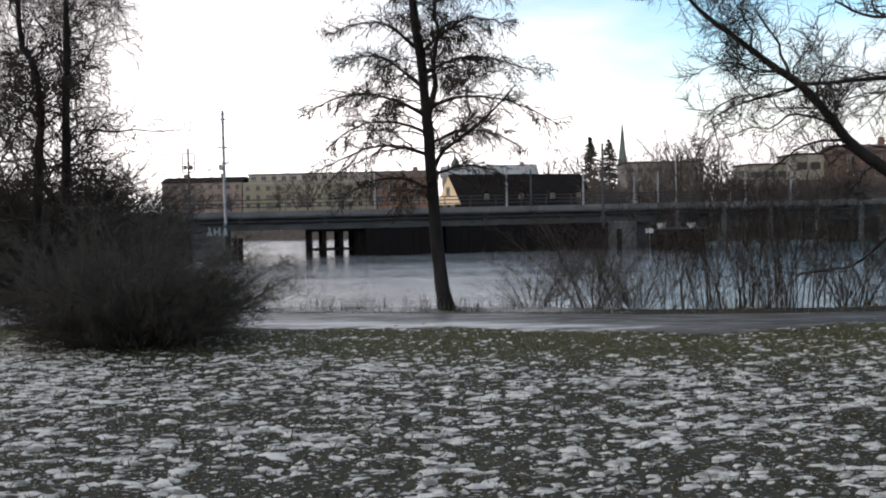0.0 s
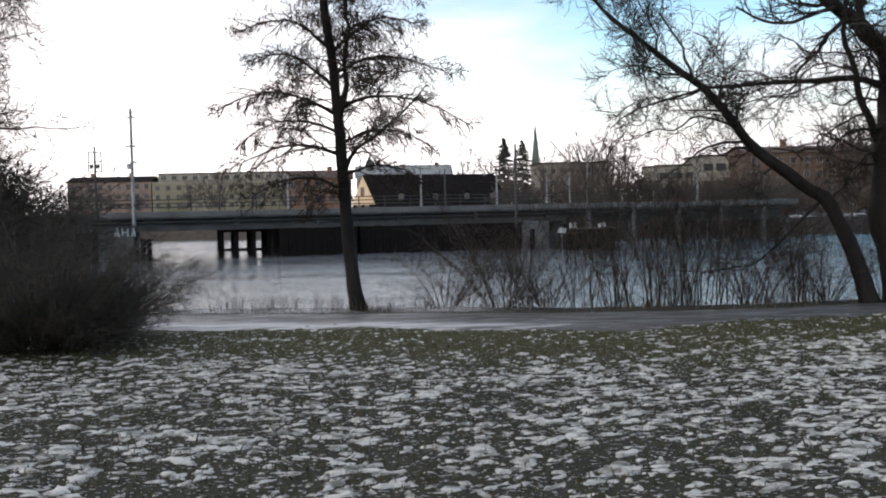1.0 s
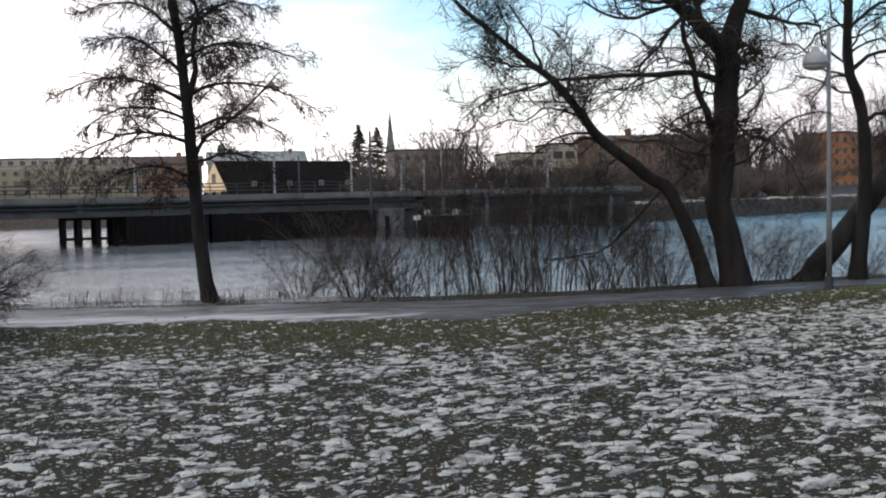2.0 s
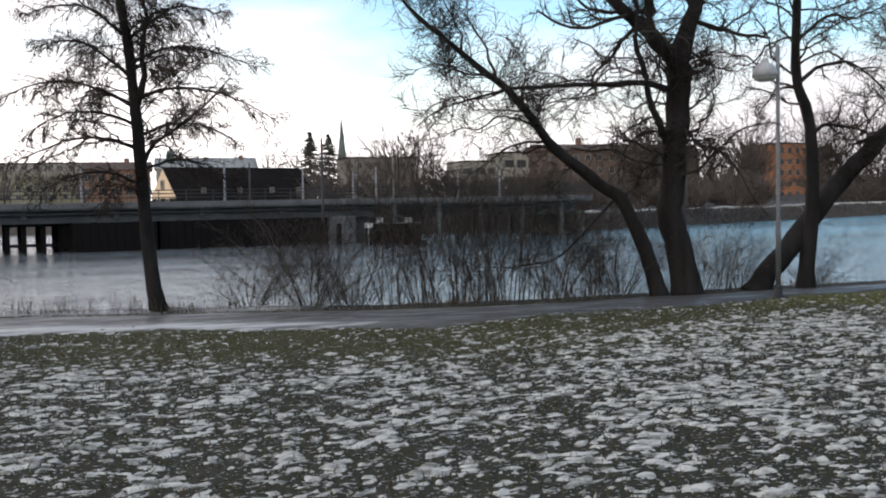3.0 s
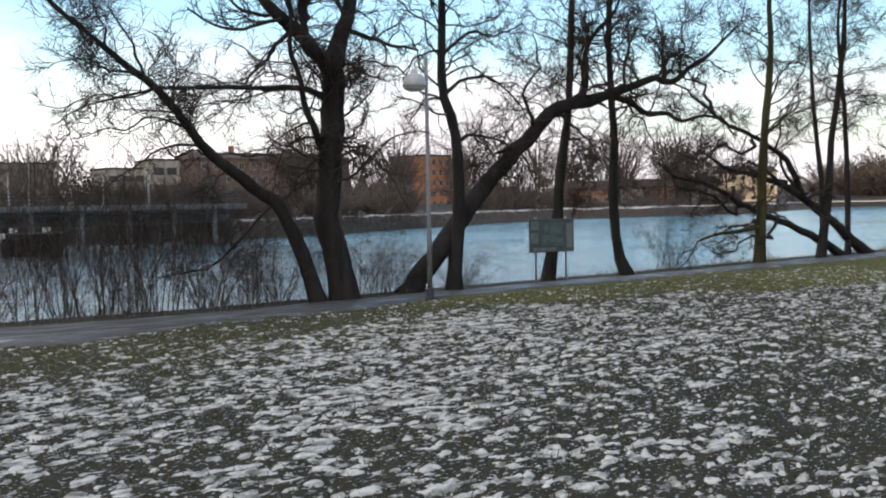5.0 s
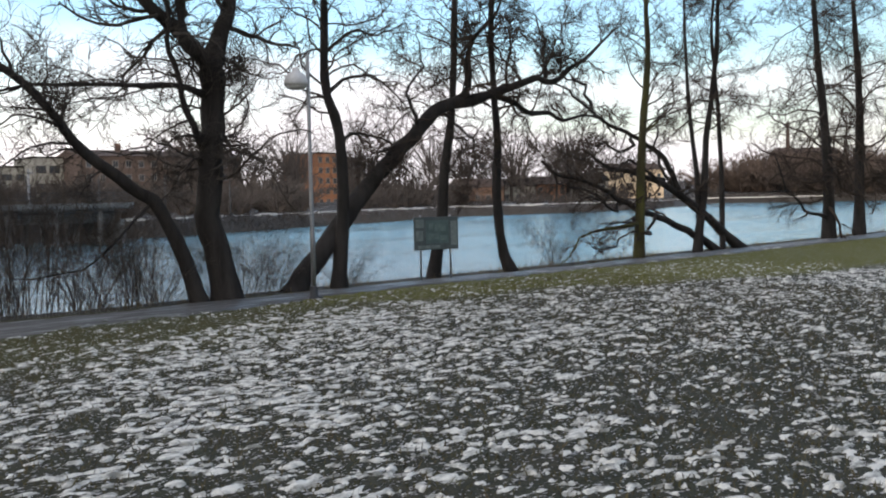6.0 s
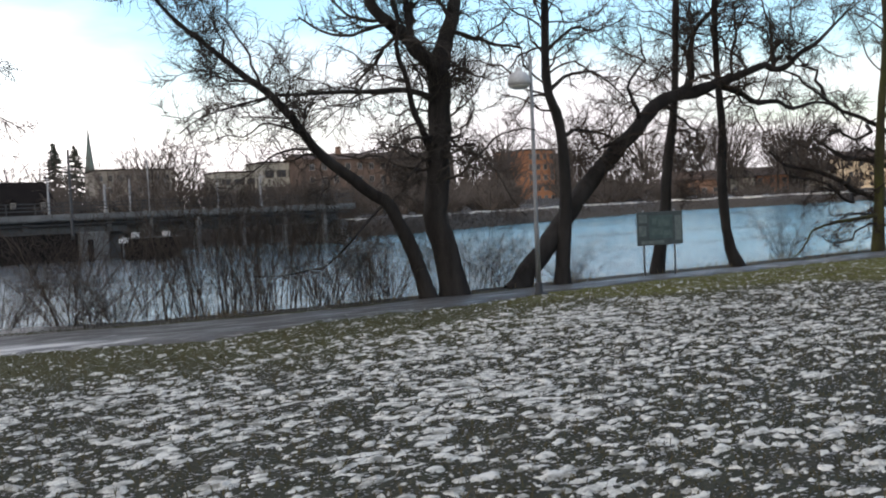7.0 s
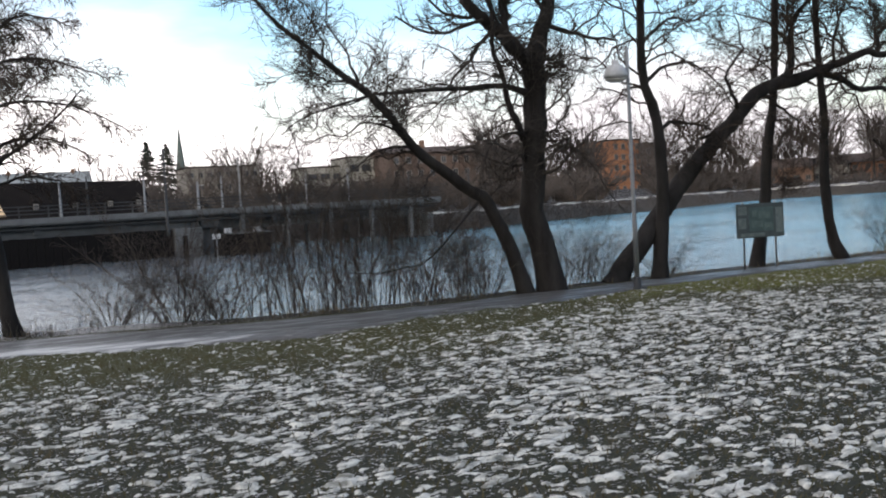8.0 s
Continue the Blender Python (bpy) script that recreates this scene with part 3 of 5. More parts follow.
def turf_blades(n, x0, x1, y0, y1, seed):
    """Short bent blades standing in the gaps of the snow, denser nearer the walk."""
    rg = np.random.RandomState(seed)
    x, y = rg.uniform(x0, x1, n), y0 + (y1 - y0) * rg.uniform(0, 1, n) ** 1.5
    x, y = x + 0.03 * fbm(x, y, 3.0, 2, 40), y
    iu, iv = np.clip(np.searchsorted(gx, x), 0, len(gx) - 1), np.clip(np.searchsorted(gy, y), 0, len(gy) - 1)
    sn, z = snow_lumps(x, y), H[iv, iu]
    keep = (sn < 0.50) & (y < path_near(x) - 0.1)
    x, y, z = x[keep], y[keep], z[keep]
    m = len(x)
    a, h, w = rg.uniform(0, 2 * np.pi, m), rg.uniform(0.02, 0.045, m), rg.uniform(0.003, 0.006, m)
    lean = rg.normal(0, 0.95, (m, 2))
    c, s_ = np.cos(a) * w, np.sin(a) * w
    v = np.stack([np.stack([x - c, y - s_, z - 0.01], -1), np.stack([x + c, y + s_, z - 0.01], -1),
                  np.stack([x + c * 0.7 + lean[:, 0] * h * 0.4, y + s_ * 0.7 + lean[:, 1] * h * 0.4, z + h * 0.62], -1), np.stack([x - c * 0.7 + lean[:, 0] * h * 0.4, y - s_ * 0.7 + lean[:, 1] * h * 0.4, z + h * 0.62], -1),
                  np.stack([x + lean[:, 0] * h, y + lean[:, 1] * h, z + h], -1), np.stack([x + lean[:, 0] * h, y + lean[:, 1] * h, z + h], -1)], 1)
    b = np.arange(m)[:, None] * 6
    f = np.concatenate([b + np.array([[0, 1, 2, 3]]), b + np.array([[3, 2, 4, 5]])])
    return np_mesh("turf", v.reshape(-1, 3), f, False)


part("turf", turf_blades(108000, -6.0, 16.0, -1.0, 13.6, 77), M_blade)
tagged(bpy.data.objects["turf"], "short frosted grass blades between the snow", "grass", kind="stuff")

px_ = np.arange(-40, 70, 0.2)
pu = np.linspace(0, 1, 11)
pn, pf = path_near(px_) + 0.10 * fbm(px_, px_ * 0, 0.9, 3, 31), path_far(px_) + 0.10 * fbm(px_, px_ * 0, 0.8, 3, 32)
PX, PU = np.meshgrid(px_, pu)
PY = pn[None] * (1 - PU) + pf[None] * PU
PZ = 0.018 + 0.02 * np.sin(PU * np.pi) + 0.006 * fbm(PX, PY, 1.5, 2, 33)
PZ[0], PZ[-1] = -0.06, -0.06
pid = np.arange(PX.size).reshape(PX.shape)
pm = np_mesh("path", np.stack([PX, PY, PZ], -1), np.stack([pid[:-1, :-1], pid[:-1, 1:], pid[1:, 1:], pid[1:, :-1]], -1).reshape(-1, 4))
ice = 0.27 * step(6.0, 0.0, PX) * np.exp(-((PU - 0.18) / 0.22) ** 2) - 0.03 + 0.04 * step(5.0, -2.0, PX) - 0.10 * step(3, 6, PX) * step(14, 10, PX) + 0.12 * step(10, 13, PX)
pm.attributes.new("ice", "FLOAT", "POINT").data.foreach_set("value", ice.ravel().astype(np.float32))
part("path", pm, M_path)
tagged(bpy.data.objects["path"], "wet asphalt footpath with trodden ice and slush", "path", kind="structure")

wv = np.array([(-1500, 14.0, WATER), (2500, 14.0, WATER), (2500, 1500, WATER), (-1500, 1500, WATER)])
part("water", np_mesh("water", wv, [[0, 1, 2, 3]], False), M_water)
tagged(bpy.data.objects["water"], "calm grey-blue river water with fine ripples", "water", kind="structure")


# ---- trees on the near bank ----
def tree(name, label, stems, limbs, crown, bark, twig, seed, category="tree", group="trees on the bank", extra=None, sides=10):
    """stems, limbs: groups of one polyline; crown: groups of thinner wood, joined."""
    p0 = stems[0][0][0, 0]
    root = thing(name, label, category, (float(p0[0]), float(p0[1]), 0.0), group)
    off = np.array([p0[0], p0[1], 0.0])

    def sub(nm, groups, s, m, kind="", lab=""):
        v, f = tubes([(p - off, r) for p, r in groups], s)
        return part(nm, np_mesh(nm, v, f), m, root, lab, kind)

    for g in stems:
        o = sub("trunk", [g], sides, bark)
        # knots and ridges
        co = np.empty(len(o.data.vertices) * 3, np.float32)
        o.data.vertices.foreach_get("co", co)
        co = co + np.random.RandomState(seed).normal(0, 0.0085, co.shape).astype(np.float32) * np.tile((1, 1, 0.3), len(co) // 3).astype(np.float32)
        o.data.vertices.foreach_set("co", co)
    for g in limbs:
        sub("limb", [g], 7, bark)
    big = [g for g in crown if g[1].size and g[1].max() > 0.014]
    fine = [g for g in crown if not (g[1].size and g[1].max() > 0.014)]
    if big:
        sub("branchwork", big, 5, twig, "stuff")
    if fine:
        sub("crown", fine, 3, twig, "stuff")
    if extra is not None:
        v, f = extra
        part("catkin_cover", np_mesh("catkin_cover", v - off, f), M_catkin, root, "small dark cones and catkins", "stuff")
    return root


def split(group):
    p, r = group
    return [(p[i:i + 1], r[i:i + 1]) for i in range(len(p))]


def lobes(rng, groups, k, size):
    """Small drooping cones and catkins hung along twigs."""
    vs, fs, base = [], [], 0
    shape = np.array([(0, 0, 0.5), (0.5, 0, 0), (-0.25, 0.43, 0), (-0.25, -0.43, 0), (0, 0, -0.6)])
    tri = np.array([(0, 1, 2), (0, 2, 3), (0, 3, 1), (4, 2, 1), (4, 3, 2), (4, 1, 3)])
    for p, r in groups:
        m, c, _ = p.shape
        s = rng.uniform(0.3, 1, (m, k)) * (c - 1)
        i = np.clip(s.astype(int), 0, c - 2)
        fr = (s - i)[..., None]
        row = np.arange(m)[:, None]
        at = (p[row, i] * (1 - fr) + p[row, i + 1] * fr).reshape(-1, 3)
        at = at + rng.normal(0, 0.02, at.shape)
        sz = size * rng.uniform(0.5, 1.4, (len(at), 1, 1)) * np.array([0.30, 0.30, 1.0])
        tilt = rng.normal(0, 0.35, (len(at), 1, 2))
        sv = shape[None] * sz
        sv = sv + np.concatenate([tilt * sv[:, :, 2:3], np.zeros((*sv.shape[:2], 1))], -1)
        v = at[:, None] + sv - np.array([0, 0, size * 0.4])
        vs.append(v.reshape(-1, 3))
        fs.append((base + np.arange(len(at))[:, None, None] * 5 + tri[None]).reshape(-1, 3))
        base += len(at) * 5
    return np.concatenate(vs), np.concatenate(fs)


def alder_in_front():
    rng = np.random.RandomState(4)
    trunk = stem([(-0.26, 16.1, -0.05), (-0.35, 16.1, 0.5), (-0.42, 16.1, 1.3), (-0.48, 16.1, 2.34), (-0.54, 16.1, 3.26), (-0.62, 16.1, 4.17), (-0.72, 16.1, 5.08), (-0.9, 16.1, 7.2), (-0.95, 16.1, 9.6)], 0.118, 0.015, 24)
    second = stem([(-0.53, 16.1, 3.1), (-0.37, 16.05, 3.7), (-0.41, 16.0, 4.06), (-0.31, 15.95, 4.5), (-0.37, 15.9, 5.03), (-0.2, 15.9, 7.0)], 0.042, 0.012, 14)
    right = stem([(-0.47, 16.1, 2.2), (-0.38, 16.08, 2.45), (-0.24, 16.02, 2.65), (-0.1, 15.94, 2.73), (0.36, 15.86, 3.07), (0.68, 15.78, 3.37), (0.9, 15.7, 3.62)], 0.038, 0.010, 14)
    arms = [stem(q, r, 0.007, 11, 0.02, rng) for q, r in (
        ([(-0.49, 16.1, 2.55), (-0.93, 15.98, 2.69), (-1.37, 15.85, 2.7), (-1.81, 15.72, 2.54), (-2.27, 15.6, 2.32)], 0.030),
        ([(-0.47, 16.1, 2.0), (-0.94, 15.93, 2.18), (-1.47, 15.77, 2.12), (-1.91, 15.6, 1.86)], 0.026),
        ([(-0.45, 16.1, 1.75), (-0.75, 15.9, 2.0), (-1.0, 15.8, 1.75)], 0.018),
        ([(-0.55, 16.1, 3.2), (-0.99, 15.98, 3.44), (-1.61, 15.85, 3.55), (-2.14, 15.72, 3.4), (-2.4, 15.6, 3.22)], 0.030),
        ([(-0.52, 16.1, 2.9), (-1.0, 16.2, 3.1), (-1.6, 16.3, 3.1), (-2.1, 16.4, 2.8)], 0.026),
        ([(-0.58, 16.1, 3.65), (-0.98, 15.93, 3.99), (-1.41, 15.77, 4.15), (-1.9, 15.6, 4.0)], 0.028),
        ([(-0.66, 16.1, 4.3), (-1.05, 15.93, 4.61), (-1.57, 15.77, 4.66), (-2.0, 15.6, 4.45)], 0.026),
        ([(-0.47, 16.1, 2.2), (-0.02, 15.93, 2.36), (0.43, 15.77, 2.3), (0.80, 15.6, 2.04)], 0.024),
        ([(-0.55, 16.1, 3.3), (0.01, 15.98, 3.48), (0.64, 15.85, 3.42), (1.16, 15.72, 3.21), (1.52, 15.6, 2.98)], 0.030),
        ([(-0.5, 16.1, 2.75), (0.0, 16.2, 2.95), (0.6, 16.3, 2.9), (1.05, 16.35, 2.62)], 0.024),
        ([(-0.6, 16.1, 3.85), (-0.07, 15.93, 4.08), (0.56, 15.77, 4.06), (1.28, 15.6, 3.76)], 0.028),
        ([(-0.64, 16.1, 4.2), (-0.14, 15.93, 4.58), (0.31, 15.77, 4.71), (0.86, 15.6, 4.48)], 0.026))] + [right]
    main = []
    for gstem, k, ln in ((pick(trunk, 0.30), 84, 1.6), (pick(second, 0.2), 20, 1.0)):
        q = spawn(rng, gstem, k, ln, 76, 9, 0.14, 0.0, 0.0, 0.15, 0.007, 0.97, 0.3)
        # rise a little, level out, then hang at the tips
        q[0][:, :, 2] += 0.16 * np.sin(np.linspace(0, np.pi, 9))[None] - 0.20 * np.linspace(0, 1, 9)[None] ** 2
        main.append(q)
    sec = [spawn(rng, g, 12, 0.48, 46, 6, 0.18, -0.07, 0.12, 0.5, 0.0056, 1.0, 0.6) for g in main]
    sec += [spawn(rng, g, 26, 0.58, 46, 7, 0.17, -0.06, 0.15, 0.5, 0.006, 1.0, 0.6) for g in arms]
    ter = [spawn(rng, g, 9, 0.25, 44, 4, 0.24, -0.17, 0.1, 0.6, 0.0052) for g in sec]
    tree("alder_tree", "tall dark alder with drooping twigs and small cones", [trunk, second], arms, main + sec + ter, M_bark, M_twig, 4, extra=lobes(rng, ter, 1, 0.044))


def willow_pair():
    rng = np.random.RandomState(7)
    trunk = stem([(8.33, 15.0, -0.06), (8.18, 15.0, 0.77), (8.03, 15.0, 1.26), (8.03, 15.0, 1.59), (8.08, 15.0, 1.88), (8.17, 15.0, 2.89), (8.21, 15.0, 3.61), (8.2, 15.0, 4.15)], 0.225, 0.19, 18, 0.012, rng)
    lean = stem([(7.78, 14.9, -0.05), (7.5, 14.86, 0.76), (7.22, 14.82, 1.32), (6.99, 14.78, 1.67), (6.67, 14.75, 1.85), (6.24, 14.71, 2.16), (5.81, 14.67, 2.47), (5.47, 14.63, 2.88), (5.23, 14.59, 3.16), (4.91, 14.55, 3.45), (4.62, 14.52, 3.62), (4.28, 14.48, 3.89), (3.95, 14.44, 4.12), (3.52, 14.4, 4.45), (3.0, 14.3, 5.0)], 0.132, 0.012, 34)
    ups = [stem([(8.2, 15.0, 3.95), (8.33, 15.0, 4.4), (8.44, 15.0, 4.63), (8.57, 15.0, 5.08), (8.8, 15.1, 6.6), (8.9, 15.1, 8.6)], 0.15, 0.02, 16, 0.015, rng),
           stem([(8.19, 15.0, 3.9), (7.93, 14.98, 4.12), (7.75, 14.96, 4.22), (7.51, 14.94, 4.48), (7.13, 14.92, 4.71), (6.94, 14.9, 4.95), (6.5, 14.8, 6.2), (6.2, 14.7, 7.8)], 0.135, 0.02, 18, 0.015, rng),
           stem([(8.02, 14.97, 2.5), (7.82, 14.91, 2.81), (7.62, 14.88, 3.22), (7.52, 14.84, 3.56), (7.4, 14.81, 3.97), (7.27, 14.77, 4.22), (7.3, 14.74, 4.64), (7.18, 14.7, 5.24), (7.3, 14.7, 6.4)], 0.062, 0.014, 18, 0.015, rng),
           stem([(8.15, 15.0, 3.40), (7.91, 14.92, 3.45), (7.44, 14.84, 3.53), (6.72, 14.76, 3.48), (6.12, 14.68, 3.45), (5.54, 14.6, 3.4), (5.05, 14.52, 3.36), (4.77, 14.44, 3.29), (4.25, 14.36, 3.14), (3.82, 14.28, 3.0), (3.48, 14.2, 2.75)], 0.055, 0.007, 20, 0.01, rng),
           stem([(7.96, 14.95, 4.1), (7.82, 14.94, 4.23), (7.63, 14.93, 4.55), (7.59, 14.91, 4.97), (7.69, 14.9, 5.53), (7.8, 14.8, 7.0)], 0.07, 0.014, 14, 0.015, rng)]
    side = [stem(q, r, 0.005, 12, 0.022, rng) for q, r in (
        ([(5.54, 14.65, 2.76), (5.35, 14.57, 2.86), (4.84, 14.5, 2.94), (4.59, 14.43, 2.74), (4.18, 14.35, 2.74), (3.92, 14.27, 2.63), (3.55, 14.2, 2.54)], 0.020),
        ([(5.70, 14.68, 2.56), (5.23, 14.57, 2.54), (4.81, 14.45, 2.35), (4.45, 14.32, 2.13), (4.11, 14.2, 1.88)], 0.022),
        ([(6.16, 14.72, 2.2), (5.85, 14.62, 1.95), (5.65, 14.5, 1.69)], 0.018),
        ([(4.84, 14.53, 3.5), (4.7, 14.45, 3.92), (4.53, 14.4, 4.14), (4.4, 14.35, 4.27), (4.33, 14.3, 4.52), (4.3, 14.2, 5.1)], 0.022),
        ([(4.26, 14.47, 3.9), (4.25, 14.43, 4.24), (4.13, 14.42, 4.4), (4.04, 14.4, 4.51), (3.9, 14.3, 5.0)], 0.016),
        ([(4.67, 14.5, 3.58), (4.33, 14.4, 3.55), (4.04, 14.3, 3.67), (3.7, 14.2, 3.66), (3.34, 14.1, 3.48)], 0.016),
        ([(5.0, 14.55, 3.38), (4.6, 14.6, 3.2), (4.2, 14.7, 3.25), (3.75, 14.8, 3.05), (3.4, 14.9, 3.1)], 0.014),
        ([(7.01, 14.8, 1.70), (6.65, 14.73, 1.41), (6.32, 14.65, 1.15), (6.0, 14.57, 0.83), (5.76, 14.5, 0.68), (5.39, 14.43, 0.67), (5.1, 14.35, 0.62), (4.7, 14.27, 0.63), (4.37, 14.2, 0.67)], 0.024),
        ([(8.05, 14.95, 2.8), (7.85, 14.9, 2.72), (7.48, 14.8, 2.72), (7.12, 14.7, 2.53), (6.94, 14.6, 2.22), (6.86, 14.5, 1.88)], 0.026),
        ([(8.36, 15.0, 4.55), (8.66, 14.93, 4.9), (8.95, 14.87, 4.66), (9.07, 14.8, 4.4)], 0.020),
        ([(8.1, 15.0, 2.3), (7.7, 14.8, 2.35), (7.3, 14.7, 2.0), (7.15, 14.6, 2.2)], 0.020),
        ([(7.05, 14.78, 1.66), (7.22, 14.72, 1.82), (7.34, 14.7, 1.98)], 0.014))]
    main = [spawn(rng, pick(g, 0.15), k, 1.85, 60, 12, 0.25, 0.012, 0.0, 0.36, 0.010) for g, k in zip(ups, (20, 22, 18, 12, 16))]
    main.append(spawn(rng, pick(lean, 0.45), 24, 0.9, 55, 9, 0.2, 0.03, 0.0, 0.26, 0.007))
    main.append(spawn(rng, pick(trunk, 0.5), 20, 1.75, 68, 12, 0.3, 0.005, 0.0, 0.13, 0.012))
    sec = [spawn(rng, g, 10, 0.72, 50, 8, 0.26, 0.015, 0.12, 0.5, 0.0058) for g in main]
    sec += [spawn(rng, g, 12, 0.58, 46, 7, 0.22, 0.02, 0.2, 0.45, 0.0056) for g in side]
    ter = [spawn(rng, g, 9, 0.36, 42, 4, 0.26, 0.02, 0.1, 0.6, 0.0049) for g in sec]
    ter += [spawn(rng, pick(g, 0.15), 60, 0.7, 52, 6, 0.3, 0.03, 0.0, 0.09, 0.006) for g in ups[:3]]
    tree("willow_tree", "old bare willow with a leaning second trunk", [trunk, lean], ups + side, main + sec + ter, M_bark_willow, M_twig_willow, 7, sides=12)


def bent_alder():
    rng = np.random.RandomState(11)
    up = stem([(10.78, 15.2, -0.06), (10.81, 15.2, 0.44), (10.88, 15.2, 1.07), (10.93, 15.2, 1.8), (10.9, 15.2, 2.43), (10.84, 15.2, 3.07), (10.63, 15.2, 3.53), (10.57, 15.2, 4.0), (10.59, 15.2, 4.71), (10.61, 15.2, 5.33), (10.8, 15.2, 7.0), (10.9, 15.2, 9.0)], 0.135, 0.02, 26)
    b = stem([(10.9, 15.2, 2.75), (11.17, 15.17, 2.88), (11.76, 15.13, 2.81), (12.15, 15.1, 2.62), (12.3, 15.0, 2.4)], 0.038, 0.010, 12, 0.02, rng)
    c = stem([(10.62, 15.2, 3.6), (11.2, 15.3, 3.95), (11.9, 15.4, 4.0), (12.6, 15.5, 3.6), (13.0, 15.5, 3.1)], 0.036, 0.010, 12, 0.03, rng)
    e = stem([(10.6, 15.2, 4.3), (11.1, 15.0, 4.75), (11.6, 14.9, 4.7), (12.2, 14.8, 5.0)], 0.034, 0.010, 12, 0.03, rng)
    main = [spawn(rng, pick(up, 0.36), 40, 1.85, 66, 11, 0.28, 0.005, 0.0, 0.26, 0.010)]
    sec = [spawn(rng, g, 9, 0.64, 50, 7, 0.28, 0.0, 0.2, 0.5, 0.006) for g in main] + [spawn(rng, g, 14, 0.64, 50, 7, 0.28, 0.0, 0.2, 0.5, 0.006) for g in (b, c, e)]
    ter = [spawn(rng, g, 9, 0.34, 45, 4, 0.34, 0.0, 0.1, 0.6, 0.0052) for g in sec]
    tree("alder_tree", "slender bare tree with a kinked dark trunk", [up], [b, c, e], main + sec + ter, M_bark, M_twig, 11)

    rng = np.random.RandomState(12)
    lean = stem([(9.84, 15.4, -0.12), (10.37, 15.4, 0.53), (10.91, 15.4, 1.07), (11.32, 15.4, 1.55), (11.91, 15.4, 2.13), (12.51, 15.4, 2.63), (13.01, 15.4, 3.07), (13.42, 15.4, 3.43), (13.88, 15.4, 3.58), (14.48, 15.4, 3.67)], 0.20, 0.12, 28, 0.012, rng)
    on = [stem([(14.39, 15.4, 3.67), (15.0, 15.36, 3.85), (15.53, 15.32, 4.01), (16.0, 15.28, 4.17), (16.3, 15.24, 4.26), (16.53, 15.2, 4.16), (16.89, 15.16, 4.25), (17.19, 15.12, 4.5), (17.73, 15.08, 4.77), (18.42, 15.04, 5.3), (18.8, 15.0, 5.57)], 0.115, 0.02, 26),
          stem([(15.0, 15.38, 3.85), (15.38, 15.43, 3.78), (15.8, 15.46, 3.67), (16.21, 15.49, 3.5), (16.93, 15.51, 3.53), (17.39, 15.54, 3.36), (18.15, 15.57, 3.53), (18.94, 15.6, 3.42), (19.5, 15.7, 3.1)], 0.075, 0.018, 22, 0.015, rng),
          stem([(13.86, 15.4, 3.55), (14.26, 15.36, 3.9), (14.28, 15.32, 4.59), (14.45, 15.28, 5.04), (15.03, 15.24, 5.53), (15.26, 15.2, 6.17)], 0.085, 0.02, 16, 0.02, rng),
          stem([(13.01, 15.4, 3.05), (12.75, 15.3, 3.36), (12.53, 15.2, 3.78), (12.82, 15.1, 4.23), (12.6, 15.0, 4.85)], 0.045, 0.012, 14, 0.03, rng),
          stem([(12.51, 15.4, 2.63), (12.31, 15.3, 2.68), (11.72, 15.2, 2.49), (11.53, 15.1, 2.28)], 0.035, 0.010, 12, 0.02, rng),
          stem([(13.6, 15.4, 3.4), (14.2, 15.3, 2.95), (14.3, 15.2, 2.4), (14.0, 15.1, 1.9)], 0.032, 0.010, 12, 0.04, rng),
          stem([(16.5, 15.2, 4.18), (16.45, 15.1, 4.6), (16.9, 15.0, 4.9), (16.7, 14.9, 5.5)], 0.04, 0.010, 12, 0.04, rng)]
    main = [spawn(rng, g, 11, 1.65, 62, 12, 0.33, 0.015, 0.08, 0.42, 0.010) for g in on]
    sec = [spawn(rng, g, 9, 0.64, 50, 7, 0.36, 0.01, 0.2, 0.5, 0.0062) for g in main]
    ter = [spawn(rng, g, 9, 0.36, 45, 4, 0.36, 0.01, 0.1, 0.6, 0.0052) for g in sec]
    tree("leaning_willow_tree", "old bare willow leaning far over the water", [lean], on, main + sec + ter, M_bark, M_twig, 12)


def plain_tree(pts, r0, seed, label, bark, limb_k=20, ln=1.3, lift=0.02, start=0.35, ang=62, cones=False, dense=5, flat=1.0, extra_limbs=(), more=1.45):
    rng = np.random.RandomState(seed)
    up = stem(pts, r0, 0.02, 20)
    limbs = [stem(*e, 10, 0.04, rng) for e in extra_limbs]
    main = [spawn(rng, pick(up, start), int(limb_k * more), ln * 1.3, ang, 11, 0.25, lift, 0.0, 0.26, 0.009, 0.98, flat)]
    sec = [spawn(rng, g, dense + 3, ln * 0.5, 48, 7, 0.32, lift * 0.5, 0.2, 0.5, 0.0064) for g in main]
    sec += [spawn(rng, g, 9, 0.6, 50, 6, 0.2, 0.0, 0.2, 0.5, 0.006) for g in limbs]
    ter = [spawn(rng, g, 9, ln * 0.28, 45, 4, 0.36, 0.0, 0.1, 0.6, 0.0056) for g in sec]
    tree("tree", label, [up], limbs, main + sec + ter, bark, M_twig, seed, extra=lobes(rng, ter, 1, 0.04) if cones else None)


